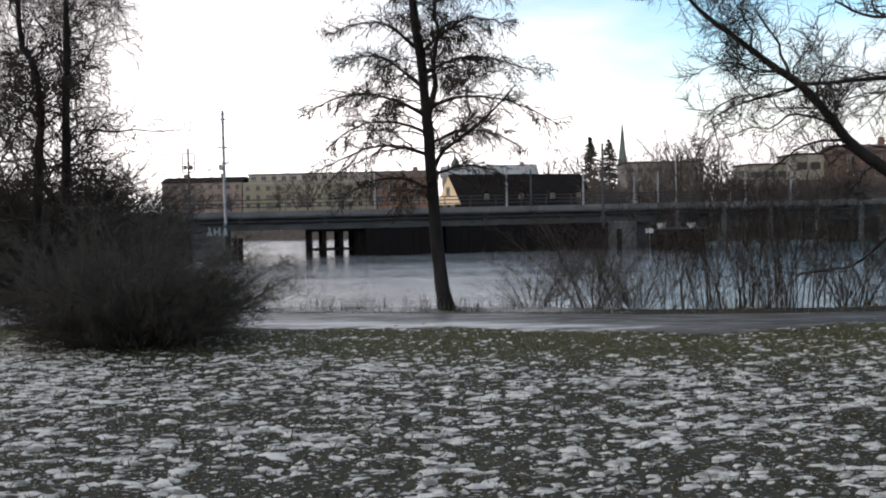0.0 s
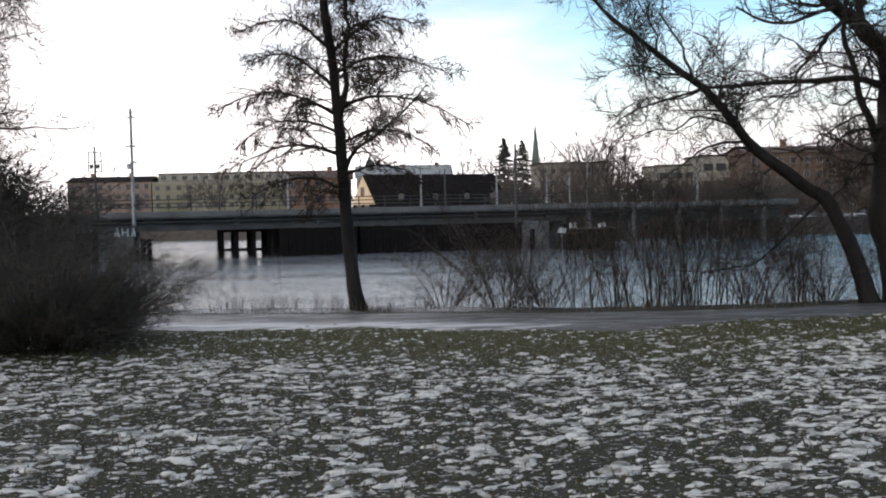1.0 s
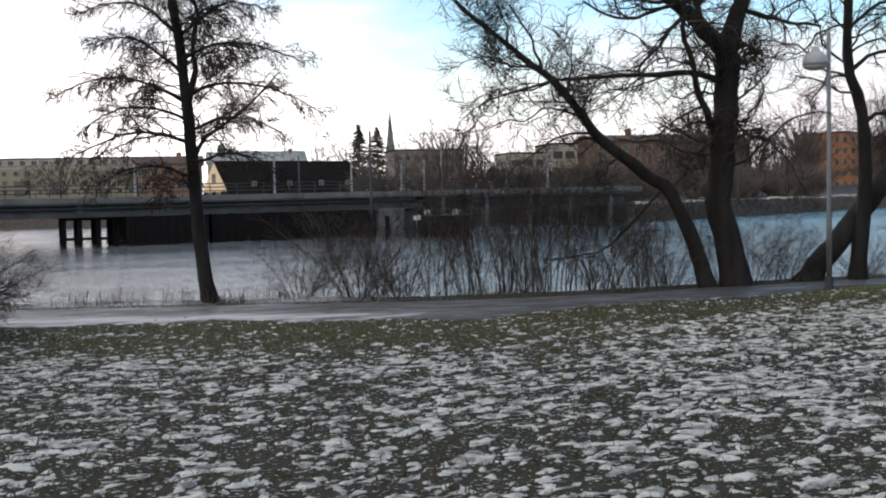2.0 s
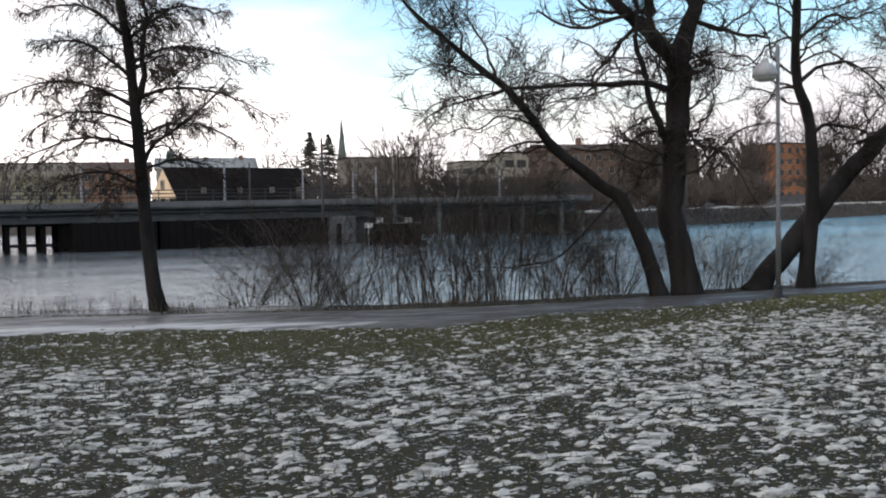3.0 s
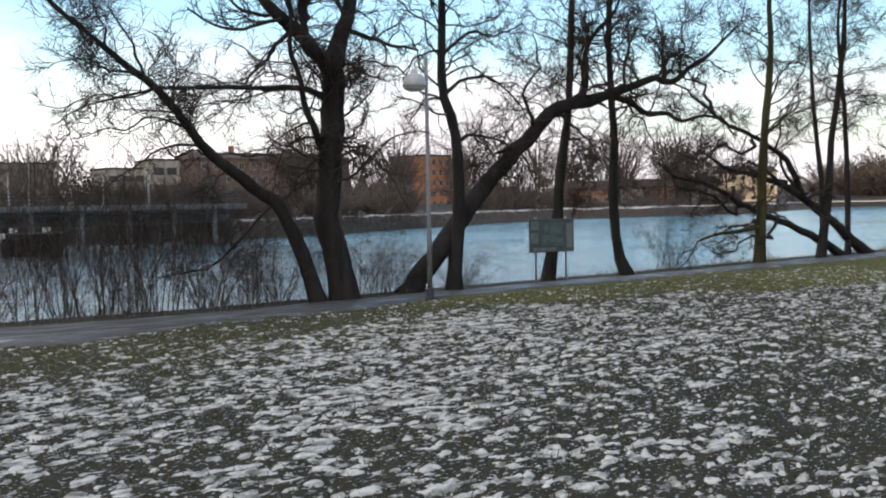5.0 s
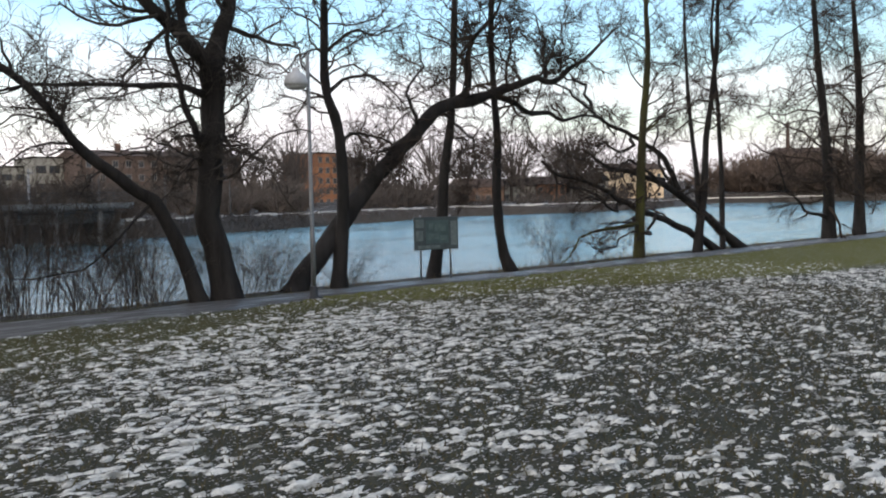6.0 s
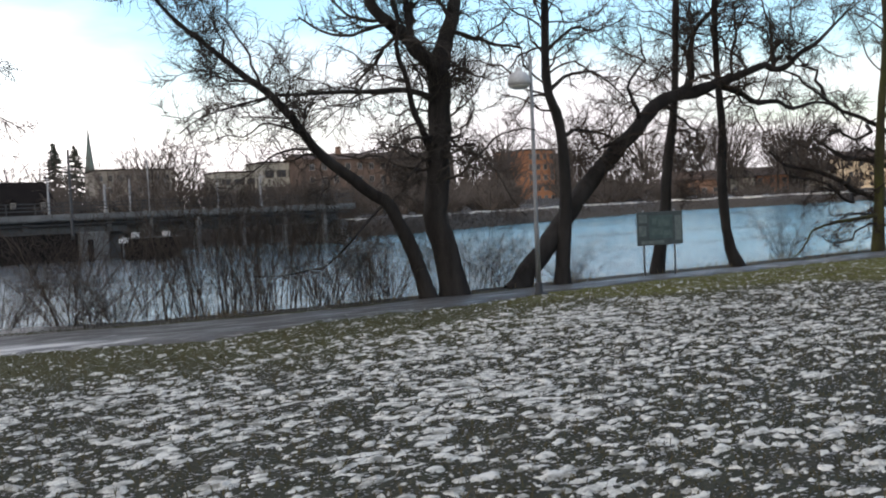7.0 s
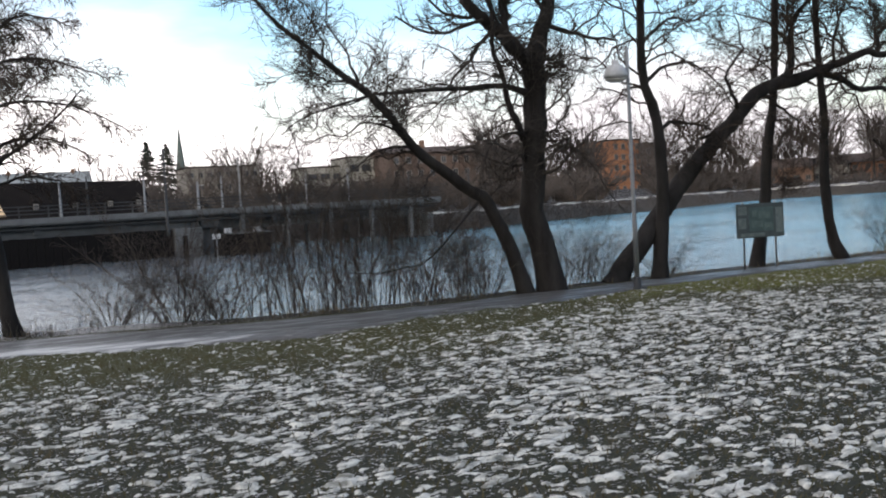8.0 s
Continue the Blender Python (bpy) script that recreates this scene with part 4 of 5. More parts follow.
alder_in_front()
willow_pair()
bent_alder()
plain_tree([(13.42, 15.6, -0.06), (13.6, 15.6, 0.81), (13.74, 15.6, 1.52), (13.81, 15.6, 2.23), (13.93, 15.6, 2.85), (14.06, 15.6, 3.6), (14.14, 15.6, 4.89), (14.19, 15.6, 5.77), (14.3, 15.6, 9.0)], 0.125, 21, "bare bank tree with a straight dark trunk", M_bark, 18, 1.4, start=0.42,
           extra_limbs=[([(13.97, 15.6, 3.15), (14.13, 15.55, 2.89), (14.33, 15.5, 2.85), (14.08, 15.45, 2.49), (13.86, 15.4, 2.31)], 0.028, 0.010)])
plain_tree([(15.52, 15.4, -0.05), (15.25, 15.4, 0.48), (15.14, 15.4, 1.13), (15.1, 15.4, 1.96), (15.16, 15.4, 2.87), (15.1, 15.4, 3.76), (15.03, 15.4, 4.75), (15.06, 15.4, 5.83), (15.2, 15.4, 9.0)], 0.115, 22, "slim bare bank tree with a bent foot", M_bark, 22, 1.3, start=0.42)
plain_tree([(20.25, 15.6, -0.05), (20.34, 15.6, 1.43), (20.45, 15.6, 3.0), (20.63, 15.6, 4.36), (20.72, 15.6, 5.41), (20.66, 15.6, 6.44), (20.9, 15.6, 10.0)], 0.13, 23, "bare bank tree with moss on its trunk", M_bark_moss, 22, 1.5, start=0.36,
           extra_limbs=[([(20.3, 15.6, 0.9), (19.44, 15.52, 0.85), (18.27, 15.44, 0.76), (17.74, 15.36, 0.59), (17.35, 15.28, 0.26), (16.77, 15.2, 0.02)], 0.05, 0.012), ([(20.5, 15.6, 3.2), (20.95, 15.5, 3.5), (21.3, 15.4, 3.9), (21.9, 15.3, 4.1)], 0.035, 0.010)])
plain_tree([(23.35, 16.0, -0.06), (23.42, 16.0, 0.47), (23.7, 16.0, 1.73), (23.8, 16.0, 3.1), (24.08, 16.0, 4.14), (24.18, 16.0, 4.82), (24.38, 16.0, 5.76), (24.45, 16.0, 6.91), (24.8, 16.0, 10.0)], 0.12, 24, "slim bare bank tree in a clump", M_bark, 20, 1.4)
plain_tree([(23.37, 16.1, -0.06), (23.57, 16.1, 0.69), (23.47, 16.1, 2.31), (23.22, 16.1, 3.66), (23.09, 16.1, 4.77), (22.99, 16.1, 6.77), (23.1, 16.1, 9.0)], 0.08, 25, "thin bare bank tree in a clump", M_bark, 16, 1.3)
plain_tree([(24.71, 16.1, -0.06), (24.71, 16.1, 1.73), (24.62, 16.1, 3.47), (24.43, 16.1, 4.85), (24.27, 16.1, 6.0), (24.37, 16.1, 6.92), (24.9, 16.1, 9.5)], 0.08, 26, "thin bare bank tree in a clump", M_bark, 16, 1.3)
plain_tree([(31.75, 16.6, -0.1), (31.75, 16.6, 1.5), (31.6, 16.6, 3.2), (31.15, 16.6, 5.6), (30.8, 16.6, 7.8), (30.5, 16.6, 11.0)], 0.20, 27, "tall dark alder with level branches and cones", M_bark, 36, 2.4, -0.02, 0.15, 80, True, 6, 0.25,
           extra_limbs=[([(31.6, 16.6, 0.75), (30.0, 16.5, 0.98), (29.5, 16.4, 1.3), (28.5, 16.3, 1.65), (28.1, 16.2, 2.15), (27.5, 16.1, 2.8)], 0.06, 0.015)])
plain_tree([(34.7, 17.0, -0.1), (34.75, 17.0, 4.2), (34.5, 17.0, 6.7), (34.3, 17.0, 8.4), (34.2, 17.0, 12.0)], 0.19, 28, "tall dark alder with level branches and cones", M_bark, 36, 2.4, -0.02, 0.12, 80, True, 6, 0.25)


def fallen_willow():
    rng = np.random.RandomState(31)
    a = stem([(25.75, 16.1, -0.08), (24.55, 16.1, 0.62), (23.57, 16.1, 1.16), (22.63, 16.1, 1.62), (21.73, 16.1, 1.96), (20.69, 16.1, 2.18), (19.55, 16.1, 2.38), (18.6, 16.0, 2.75)], 0.155, 0.025, 24, 0.015, rng)
    b = stem([(24.7, 16.2, -0.08), (23.44, 16.15, 0.47), (22.08, 16.1, 0.91), (20.95, 16.05, 1.21), (20.05, 16.0, 1.49), (19.21, 15.95, 1.8), (18.39, 15.9, 2.02), (17.44, 15.85, 2.16), (16.96, 15.8, 2.45)], 0.12, 0.025, 24, 0.02, rng)
    up = stem([(22.7, 16.1, 1.6), (22.01, 16.05, 2.51), (21.07, 16.0, 2.93), (20.5, 15.95, 3.12), (19.31, 15.9, 3.45), (18.48, 15.85, 3.87), (17.84, 15.8, 4.14), (17.0, 15.7, 4.3)], 0.085, 0.018, 22, 0.025, rng)
    arms = [stem([(22.0, 16.1, 2.0), (21.2, 15.9, 2.1), (20.2, 15.8, 2.5), (19.5, 15.7, 2.2), (18.6, 15.6, 2.35)], 0.05, 0.012, 12, 0.06, rng),
            stem([(22.5, 16.2, 1.7), (21.4, 15.9, 3.0), (21.5, 15.8, 3.8), (22.2, 15.7, 4.3)], 0.045, 0.012, 12, 0.05, rng),
            stem([(21.0, 16.1, 1.2), (20.2, 15.8, 0.9), (19.2, 15.6, 0.95), (18.6, 15.5, 0.55)], 0.04, 0.010, 12, 0.06, rng),
            stem([(19.8, 16.0, 1.8), (19.0, 15.7, 1.5), (18.2, 15.5, 1.6), (17.5, 15.4, 1.2)], 0.035, 0.010, 12, 0.06, rng),
            stem([(21.6, 16.1, 1.1), (20.8, 15.7, 0.6), (19.8, 15.5, 0.75), (18.9, 15.4, 0.3), (18.0, 15.3, 0.5)], 0.04, 0.010, 12, 0.07, rng),
            stem([(20.4, 16.1, 1.45), (19.3, 15.8, 1.25), (18.6, 15.7, 1.75), (17.4, 15.6, 1.9), (16.8, 15.5, 2.4)], 0.045, 0.010, 12, 0.07, rng),
            stem([(20.6, 16.1, 3.05), (19.8, 15.8, 2.7), (19.0, 15.7, 2.9), (18.0, 15.6, 2.5), (17.0, 15.5, 2.7)], 0.04, 0.010, 12, 0.07, rng),
            stem([(19.0, 16.0, 3.75), (18.2, 15.7, 4.4), (17.6, 15.6, 4.3), (16.9, 15.5, 5.1)], 0.04, 0.010, 12, 0.07, rng)]
    arms.append(up)
    main = [spawn(rng, pick(g, 0.35), 12, 1.2, 60, 9, 0.34, 0.02, 0.0, 0.35, 0.009) for g in (a, b, up)] + [spawn(rng, g, 5, 0.7, 58, 8, 0.34, 0.0, 0.2, 0.5, 0.008) for g in arms[:-1]]
    sec = [spawn(rng, g, 6, 0.6, 50, 6, 0.32, 0.0, 0.2, 0.55, 0.006) for g in main]
    ter = [spawn(rng, g, 9, 0.34, 45, 3, 0.36, 0.0, 0.1, 0.6, 0.0050) for g in sec]
    tree("leaning_willow_tree", "bare willow with two trunks lying low over the water", [a, b], arms, main + sec + ter, M_bark, M_twig, 31)


fallen_willow()
for i, (pts, r) in enumerate([([(-8.9, 20.0, -0.1), (-8.66, 20.0, 1.6), (-8.55, 20.0, 2.85), (-8.48, 20.0, 4.11), (-8.64, 20.0, 4.91), (-8.85, 20.0, 5.48), (-8.9, 20.0, 8.5)], 0.12), ([(-8.2, 20.0, -0.1), (-8.06, 20.0, 1.81), (-7.99, 20.0, 3.04), (-7.94, 20.0, 4.26), (-7.87, 20.0, 6.13), (-7.8, 20.0, 9.0)], 0.12), ([(-10.2, 21.0, -0.1), (-10.1, 21.0, 3.0), (-10.3, 21.0, 9.0)], 0.13)]):
    plain_tree(pts, r, 41 + i, "bare bank tree with a dense crown of twigs", M_bark, 38, 2.0, 0.015, 0.18, 62, True, 7)


# ---- bush, thicket and dry grass ----
def bush_groups(rng, n, spread, height, kids=(10, 6), r=0.012, out=0.9, pts2=6, pts3=3, low=0.7):
    a, q = rng.uniform(0, 2 * np.pi, n), np.sqrt(rng.uniform(0.02, 1, n))
    foot = np.stack([np.cos(a) * q * spread * 0.45, np.sin(a) * q * spread * 0.35, np.full(n, -0.05)], -1)
    lean = np.stack([np.cos(a) * q * out, np.sin(a) * q * out, np.full(n, 1.0)], -1) + rng.normal(0, min(0.18, 0.03 + 0.3 * out), (n, 3))
    d, pts = unit(lean), [foot]
    ln = height * rng.uniform(low, 1.15, (n, 1)) * (1.0 + 0.15 * q[:, None])
    for j in range(7):
        d = unit(d + rng.normal(0, 0.10, d.shape) + np.stack([np.cos(a) * 0.05, np.sin(a) * 0.05, np.full(n, -0.03)], -1))
        pts.append(pts[-1] + d * ln / 7)
    p = np.stack(pts, 1)
    main = (p, np.linspace(r, r * 0.35, 8)[None] * rng.uniform(0.6, 1.2, (n, 1)))
    sec = spawn(rng, main, kids[0], height * 0.36, 42, pts2, 0.16, 0.01, 0.08, 0.5, r * 0.32)
    ter = spawn(rng, sec, kids[1], height * 0.17, 45, pts3, 0.2, 0.0, 0.1, 0.6, r * 0.28)
    return main, sec, ter


def bush(name, label, category, loc, groups, material, group="", stems=True):
    root = thing(name, label, category, loc, group)
    main, sec, ter = groups
    v, f = tubes([main], 5)
    part("stemwork", np_mesh("stemwork", v, f), material, root, kind="stuff")
    v, f = tubes([sec, ter], 3)
    part("crown", np_mesh("crown", v, f), material, root, kind="stuff")
    return root


rng = np.random.RandomState(51)
bush("bush", "large dense leafless dark bush on the lawn", "bush", (-4.25, 12.6, 0), bush_groups(rng, 240, 1.7, 1.66, (11, 7), 0.011, 0.92, 5, 3, 0.35), M_bush)
hedge = bush("bush", "dark leafless undergrowth on the bank", "bush", (-9.6, 22.5, 0), bush_groups(rng, 120, 2.0, 2.4, (8, 5), 0.020, 1.0), M_bush, "undergrowth on the bank")
for x, y, s, rz in ((-12.2, 22.0, 1.15, 40), (-8.9, 23.2, 0.85, 120), (-10.0, 24.0, 1.0, 320), (-14.5, 24.0, 1.4, 200), (-10.8, 25.5, 1.5, 290), (-9.8, 25.6, 1.0, 75), (-13.0, 27.5, 1.6, 10), (-11.2, 27.0, 1.2, 160)):
    copy_thing(hedge, pose(x, y, float(land(np.array(x), np.array(y))), 0, 0, rz) @ Matrix.Diagonal((s, s, s, 1)))

shrub_kinds = []
for k, (n, h, o) in enumerate(((12, 2.1, 0.30), (8, 2.4, 0.12), (22, 1.75, 0.75), (5, 2.4, 0.14))):
    shrub_kinds.append((n, h, o, bush_groups(np.random.RandomState(60 + k), n, 0.7, h, (9, 5), 0.0095, o, 5)))
protos = [bush("shrub", "bare thin-stemmed shrub at the water's edge", "shrub", (0, 0, 0), g, M_shrub, "shrubs along the bank") for n, h, o, g in shrub_kinds]
spots = [(1.15, 16.2, 2, 0.75), (2.1, 15.9, 2, 1.05), (2.55, 16.2, 0, 0.85), (3.3, 15.35, 3, 1.0), (3.9, 15.5, 1, 0.95), (4.35, 15.6, 1, 1.1), (4.9, 15.4, 0, 1.0), (5.3, 15.6, 1, 1.0), (5.75, 15.4, 1, 0.9),
         (6.2, 15.7, 0, 0.95), (6.6, 15.4, 1, 0.85), (7.0, 15.6, 0, 0.85), (7.35, 15.5, 2, 0.8), (8.95, 15.6, 2, 0.75), (9.4, 15.7, 0, 0.7), (9.75, 15.7, 2, 0.6), (11.6, 16.2, 2, 0.6), (17.9, 16.3, 2, 0.7), (3.0, 16.5, 0, 0.8), (5.0, 16.6, 1, 0.9), (6.0, 16.6, 0, 0.9), (1.6, 16.3, 0, 0.7), (4.1, 16.2, 0, 0.9), (4.6, 16.4, 1, 1.0), (5.5, 16.2, 1, 1.05), (6.4, 16.2, 1, 1.0), (6.9, 16.3, 1, 0.9), (7.5, 16.2, 0, 0.8), (8.7, 16.2, 0, 0.8), (9.2, 16.4, 1, 0.6), (2.8, 15.7, 2, 0.7), (3.35, 15.7, 3, 1.15), (4.75, 15.7, 3, 1.1)]
used = [0, 0, 0, 0]
for i, (x, y, k, s) in enumerate(spots):
    m = pose(x, y, float(land(np.array(x), np.array(y))) - 0.02, 0, 0, (i * 67) % 360) @ Matrix.Diagonal((s, s, s * (0.90 + 0.24 * ((i * 37) % 10) / 10), 1))
    if used[k]:
        copy_thing(protos[k], m)
    else:
        used[k] = (protos[k], m)
for u in used:
    u[0].matrix_basis = u[1]


def dry_grass(name, label, xs, n, hmin, hmax, seed, depth=0.7):
    rg = np.random.RandomState(seed)
    x = rg.uniform(*xs, n)
    c = fbm(x, x * 0, 1.4, 2, seed)
    keep = rg.uniform(-1, 1, n) < c * 1.2 + 0.1
    x = x[keep]
    y = path_far(x) + rg.uniform(0.15, depth, len(x))
    z = land(x, y)
    h = rg.uniform(hmin, hmax, len(x)) * (0.6 + 0.5 * np.abs(c[keep]))
    d = rg.normal(0, 0.22, (len(x), 2))
    p = np.stack([np.stack([x + d[:, 0] * h * s * s, y + d[:, 1] * h * s * s, z + h * s - 0.01], -1) for s in (0, 0.4, 0.75, 1.0)], 1)
    r = np.linspace(0.006, 0.002, 4)[None] * np.ones((len(x), 1))
    v, f = tubes([(p, r)], 3)
    return part(name, np_mesh(name, v, f), M_reed if seed % 2 else M_bush)


tagged(dry_grass("dry_grass", "", (-6, 40), 2600, 0.06, 0.18, 71), "dry brown grass and weeds along the bank", "grass", kind="stuff")
tagged(dry_grass("dead_weeds", "", (-5, 2.5), 420, 0.10, 0.34, 72, 0.5), "dead dark weed stalks along the bank", "weeds", kind="stuff")


# ---- lamp and notice board beside the path ----
def street_lamp():
    root = thing("street_lamp", "slim grey park lamp post with a white bell-shaped head", "street lamp", (9.37, 13.93, 0))
    part("foot", lathe([(0.16, -0.05), (0.16, 0.015), (0.07, 0.03), (0.062, 0.18), (0.055, 0.2)], 16), M_steel_dark, root)
    part("post", lathe([(0.042, 0.0), (0.042, 1.1), (0.034, 1.16), (0.030, 4.02), (0.012, 4.06)], 14), M_steel, root)
    part("arm", curve_rod([(0, 0, 3.72), (-0.09, 0, 3.93), (-0.21, 0, 3.96), (-0.235, 0, 3.86)], 0.013), M_steel, root)
    head = part("head", lathe([(0.03, 0.30), (0.055, 0.28), (0.06, 0.225), (0.115, 0.205), (0.165, 0.15), (0.195, 0.07), (0.20, 0.0), (0.185, 0.0), (0.17, 0.05)], 24, (-0.235, 0, 3.53)), M_lampwhite, root, "white enamelled bell shade")
    part("lens", lathe([(0.183, 0.0), (0.165, -0.035), (0.10, -0.065), (0.02, -0.07)], 24, (-0.235, 0, 3.53)), M_lampglass, head, "pale opal lens")
    return root


def curve_rod(points, r, n=14, sides=8):
    p = curve(points, n)
    v, f = tubes([(p[None], np.full((1, n), r))], sides)
    return np_mesh("rod", v, f)


street_lamp()


def notice_board():
    root = thing("notice_board", "weathered green and grey map board on two posts", "notice board", (12.93, 14.9, 0))
    part("panel", boxes((-0.62, 0.62, -0.02, 0.02, 0.62, 1.27), bevel=0.006), M_board, root)
    for x in (-0.42, 0.42):
        part("post", lathe([(0.024, -0.05), (0.024, 1.30), (0.010, 1.31)], 10, (x, 0.045, 0)), M_steel, root)
    part("map_sheet", boxes((-0.30, 0.34, -0.026, -0.022, 0.74, 1.20)), M_map, root, "faded green map sheet")
    for x0, x1, z0, z1 in ((-0.58, -0.36, 1.06, 1.22), (-0.58, -0.38, 0.80, 1.0), (0.40, 0.58, 0.70, 1.18), (-0.52, 0.1, 0.645, 0.71)):
        part("notice", boxes((x0, x1, -0.027, -0.022, z0, z1)), M_mapw, root, "faded pale notice")
    for x0, x1, z0, z1 in ((-0.24, 0.06, 0.82, 0.94), (-0.05, 0.26, 0.98, 1.12), (0.10, 0.30, 0.80, 0.9), (-0.22, -0.10, 1.02, 1.14)):
        part("map_field", boxes((x0, x1, -0.030, -0.027, z0, z1)), M_map_light, root)
    root.scale = (0.80, 0.80, 1.0)
    return root


notice_board().rotation_euler = (0, 0, radians(-12))


# ---- bridge ----
def bridge():
    root = thing("bridge", "low grey road bridge on piers across the river", "bridge", (0, 74, WATER))
    root.rotation_euler = (0, 0, radians(10))
    dz = -WATER
    part("girder", boxes((15.6, 35.5, 2.0, 9.0, dz + 0.38, dz + 1.5)), M_concrete, root)
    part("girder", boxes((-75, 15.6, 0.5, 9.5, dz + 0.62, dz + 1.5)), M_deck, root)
    part("deck", boxes((-75, 36, 0, 10, dz + 1.5, dz + 1.92), bevel=0.04), M_concrete, root)
    part("edge_beam", boxes((-75, 36, -0.12, 0.02, dz + 1.62, dz + 2.02), bevel=0.02), M_concrete, root)
    part("pipe", rod((-75, 0.3, dz + 1.25), (35.5, 0.3, dz + 1.25), 0.11), M_steel_dark, root)
    post = boxes((-0.03, 0.03, -0.03, 0.03, 0, 0.85))
    me = bpy.data.meshes.new("rail_post")
    post.to_mesh(me)
    post.free()
    me.materials.append(M_steel_dark)
    for i in range(57):
        o = new("rail_post", me)
        o.parent = root
        o.location = (-75 + i * 1.95, 0.05, dz + 1.98)
    for z in (2.32, 2.58, 2.84):
        part("rail", boxes((-75, 36, 0.02, 0.08, dz + z - 0.035, dz + z + 0.035)), M_steel_dark, root)
    # cross beams below the deck
    for x in range(-70, 35, 6):
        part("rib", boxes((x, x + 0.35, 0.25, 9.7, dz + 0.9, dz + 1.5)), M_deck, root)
    # solid piers faced with near-black planks
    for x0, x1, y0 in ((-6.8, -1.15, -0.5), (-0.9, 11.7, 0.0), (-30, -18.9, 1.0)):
        pier = part("pier", boxes((x0, x1, y0, 8.5, -1.5, dz + 0.62)), M_timber_dark, root, "near-black timber fender")
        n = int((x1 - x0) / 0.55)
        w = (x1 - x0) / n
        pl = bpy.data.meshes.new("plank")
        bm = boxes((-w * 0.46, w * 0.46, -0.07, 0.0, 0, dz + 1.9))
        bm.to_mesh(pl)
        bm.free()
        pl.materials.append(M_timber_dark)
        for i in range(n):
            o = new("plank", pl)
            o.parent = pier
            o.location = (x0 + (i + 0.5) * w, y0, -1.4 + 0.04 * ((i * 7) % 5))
    for x0, x1 in ((-19.4, -17.0), (34.9, 35.6)):
        part("abutment", boxes((x0, x1, 0.6, 9.0, -2.5, dz + 0.62), bevel=0.05), M_concrete, root, "stained concrete support")
    for i, x in enumerate(np.arange(17.4, 34.0, 3.9)):
        for y in (0.15, 4.8, 9.2):
            part("column", boxes((x - 0.16, x + 0.16, y, y + 0.34, -2.5, dz + 1.5), bevel=0.03), M_concrete, root, "thin grey column under the deck")
    part("abutment", boxes((11.75, 13.9, -0.35, 9.0, -2.5, dz + 0.66), bevel=0.05), M_concrete, root, "grey weathered concrete support")
    part("abutment", boxes((13.95, 15.6, 1.2, 9.0, -2.5, dz + 0.6), bevel=0.05), M_deck, root, "darker grey support")
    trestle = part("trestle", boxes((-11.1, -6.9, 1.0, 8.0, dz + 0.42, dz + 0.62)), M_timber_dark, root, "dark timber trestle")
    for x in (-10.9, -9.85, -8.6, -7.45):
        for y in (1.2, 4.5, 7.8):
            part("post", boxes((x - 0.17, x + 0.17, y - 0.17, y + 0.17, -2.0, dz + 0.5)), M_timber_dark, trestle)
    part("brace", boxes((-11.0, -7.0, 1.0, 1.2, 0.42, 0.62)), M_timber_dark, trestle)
    # sprayed strokes on the western pier
    for x0, x1, z0, z1, lean in ((-18.3, -18.15, 0.60, 1.25, 0.12), (-18.05, -17.92, 0.60, 1.25, -0.12), (-17.8, -17.68, 0.62, 1.2, 0), (-17.45, -17.33, 0.62, 1.2, 0), (-17.8, -17.33, 0.86, 0.97, 0), (-17.15, -17.02, 0.6, 1.22, 0.1), (-16.95, -16.82, 0.6, 1.22, -0.1)):
        bm = prism([(x0, dz + z0 - 0.3), (x1, dz + z0 - 0.3), (x1 + lean, dz + z1 - 0.3), (x0 + lean, dz + z1 - 0.3)], 0.44, 0.49)
        part("graffiti_stroke", bm, M_graffiti, root, "pale sprayed stroke")
    return root


bridge()
pile = thing("mooring_pile", "dark timber pile standing in the water", "pile", (-15.9, 70.3, WATER), "piles by the bridge")
part("pile", lathe([(0.2, -2.0), (0.2, 1.5), (0.12, 1.56)], 10), M_timber_dark, pile)
copy_thing(pile, pose(-15.4, 69.9, WATER))
copy_thing(pile, pose(12.0, 73.6, WATER))


def pole(name, label, x, y, z0, z1, r, material, arms=(), group="poles along the bridge"):
    root = thing(name, label, "pole", (x, y, z0), group)
    part("shaft", lathe([(r * 1.25, 0), (r * 1.2, 0.4), (r, 0.45), (r * 0.7, z1 - z0)], 10), material, root)
    for h, a0, a1 in arms:
        part("arm", rod((a0, 0, h - z0), (a1, 0, h - z0), r * 0.45, 6), material, root)
    return root


mast = pole("signal_mast", "tall thin pale mast with short cross arms", -16.5, 70.4, 0.9, 9.2, 0.12, M_steel, ((8.6, -0.22, 0.22), (6.6, -0.42, 0.30), (5.5, -0.15, 0.40), (8.95, -0.12, 0.12)), "")
part("lamp_box", boxes((-0.35, -0.12, -0.15, 0.15, 4.1, 4.5), bevel=0.03), M_lampwhite, mast)
head = pole("signal_mast", "dark mast with a square lattice signal head", -24.3, 90, 1.9, 8.0, 0.12, M_steel_dark, (), "")
for x in (-0.55, 0.0, 0.55):
    part("lattice_bar", boxes((x - 0.04, x + 0.04, -0.05, 0.05, 3.9, 5.6)), M_steel_dark, head)
for z in (3.9, 4.75, 5.6):
    part("lattice_bar", boxes((-0.55, 0.55, -0.05, 0.05, z - 0.04, z + 0.04)), M_steel_dark, head)
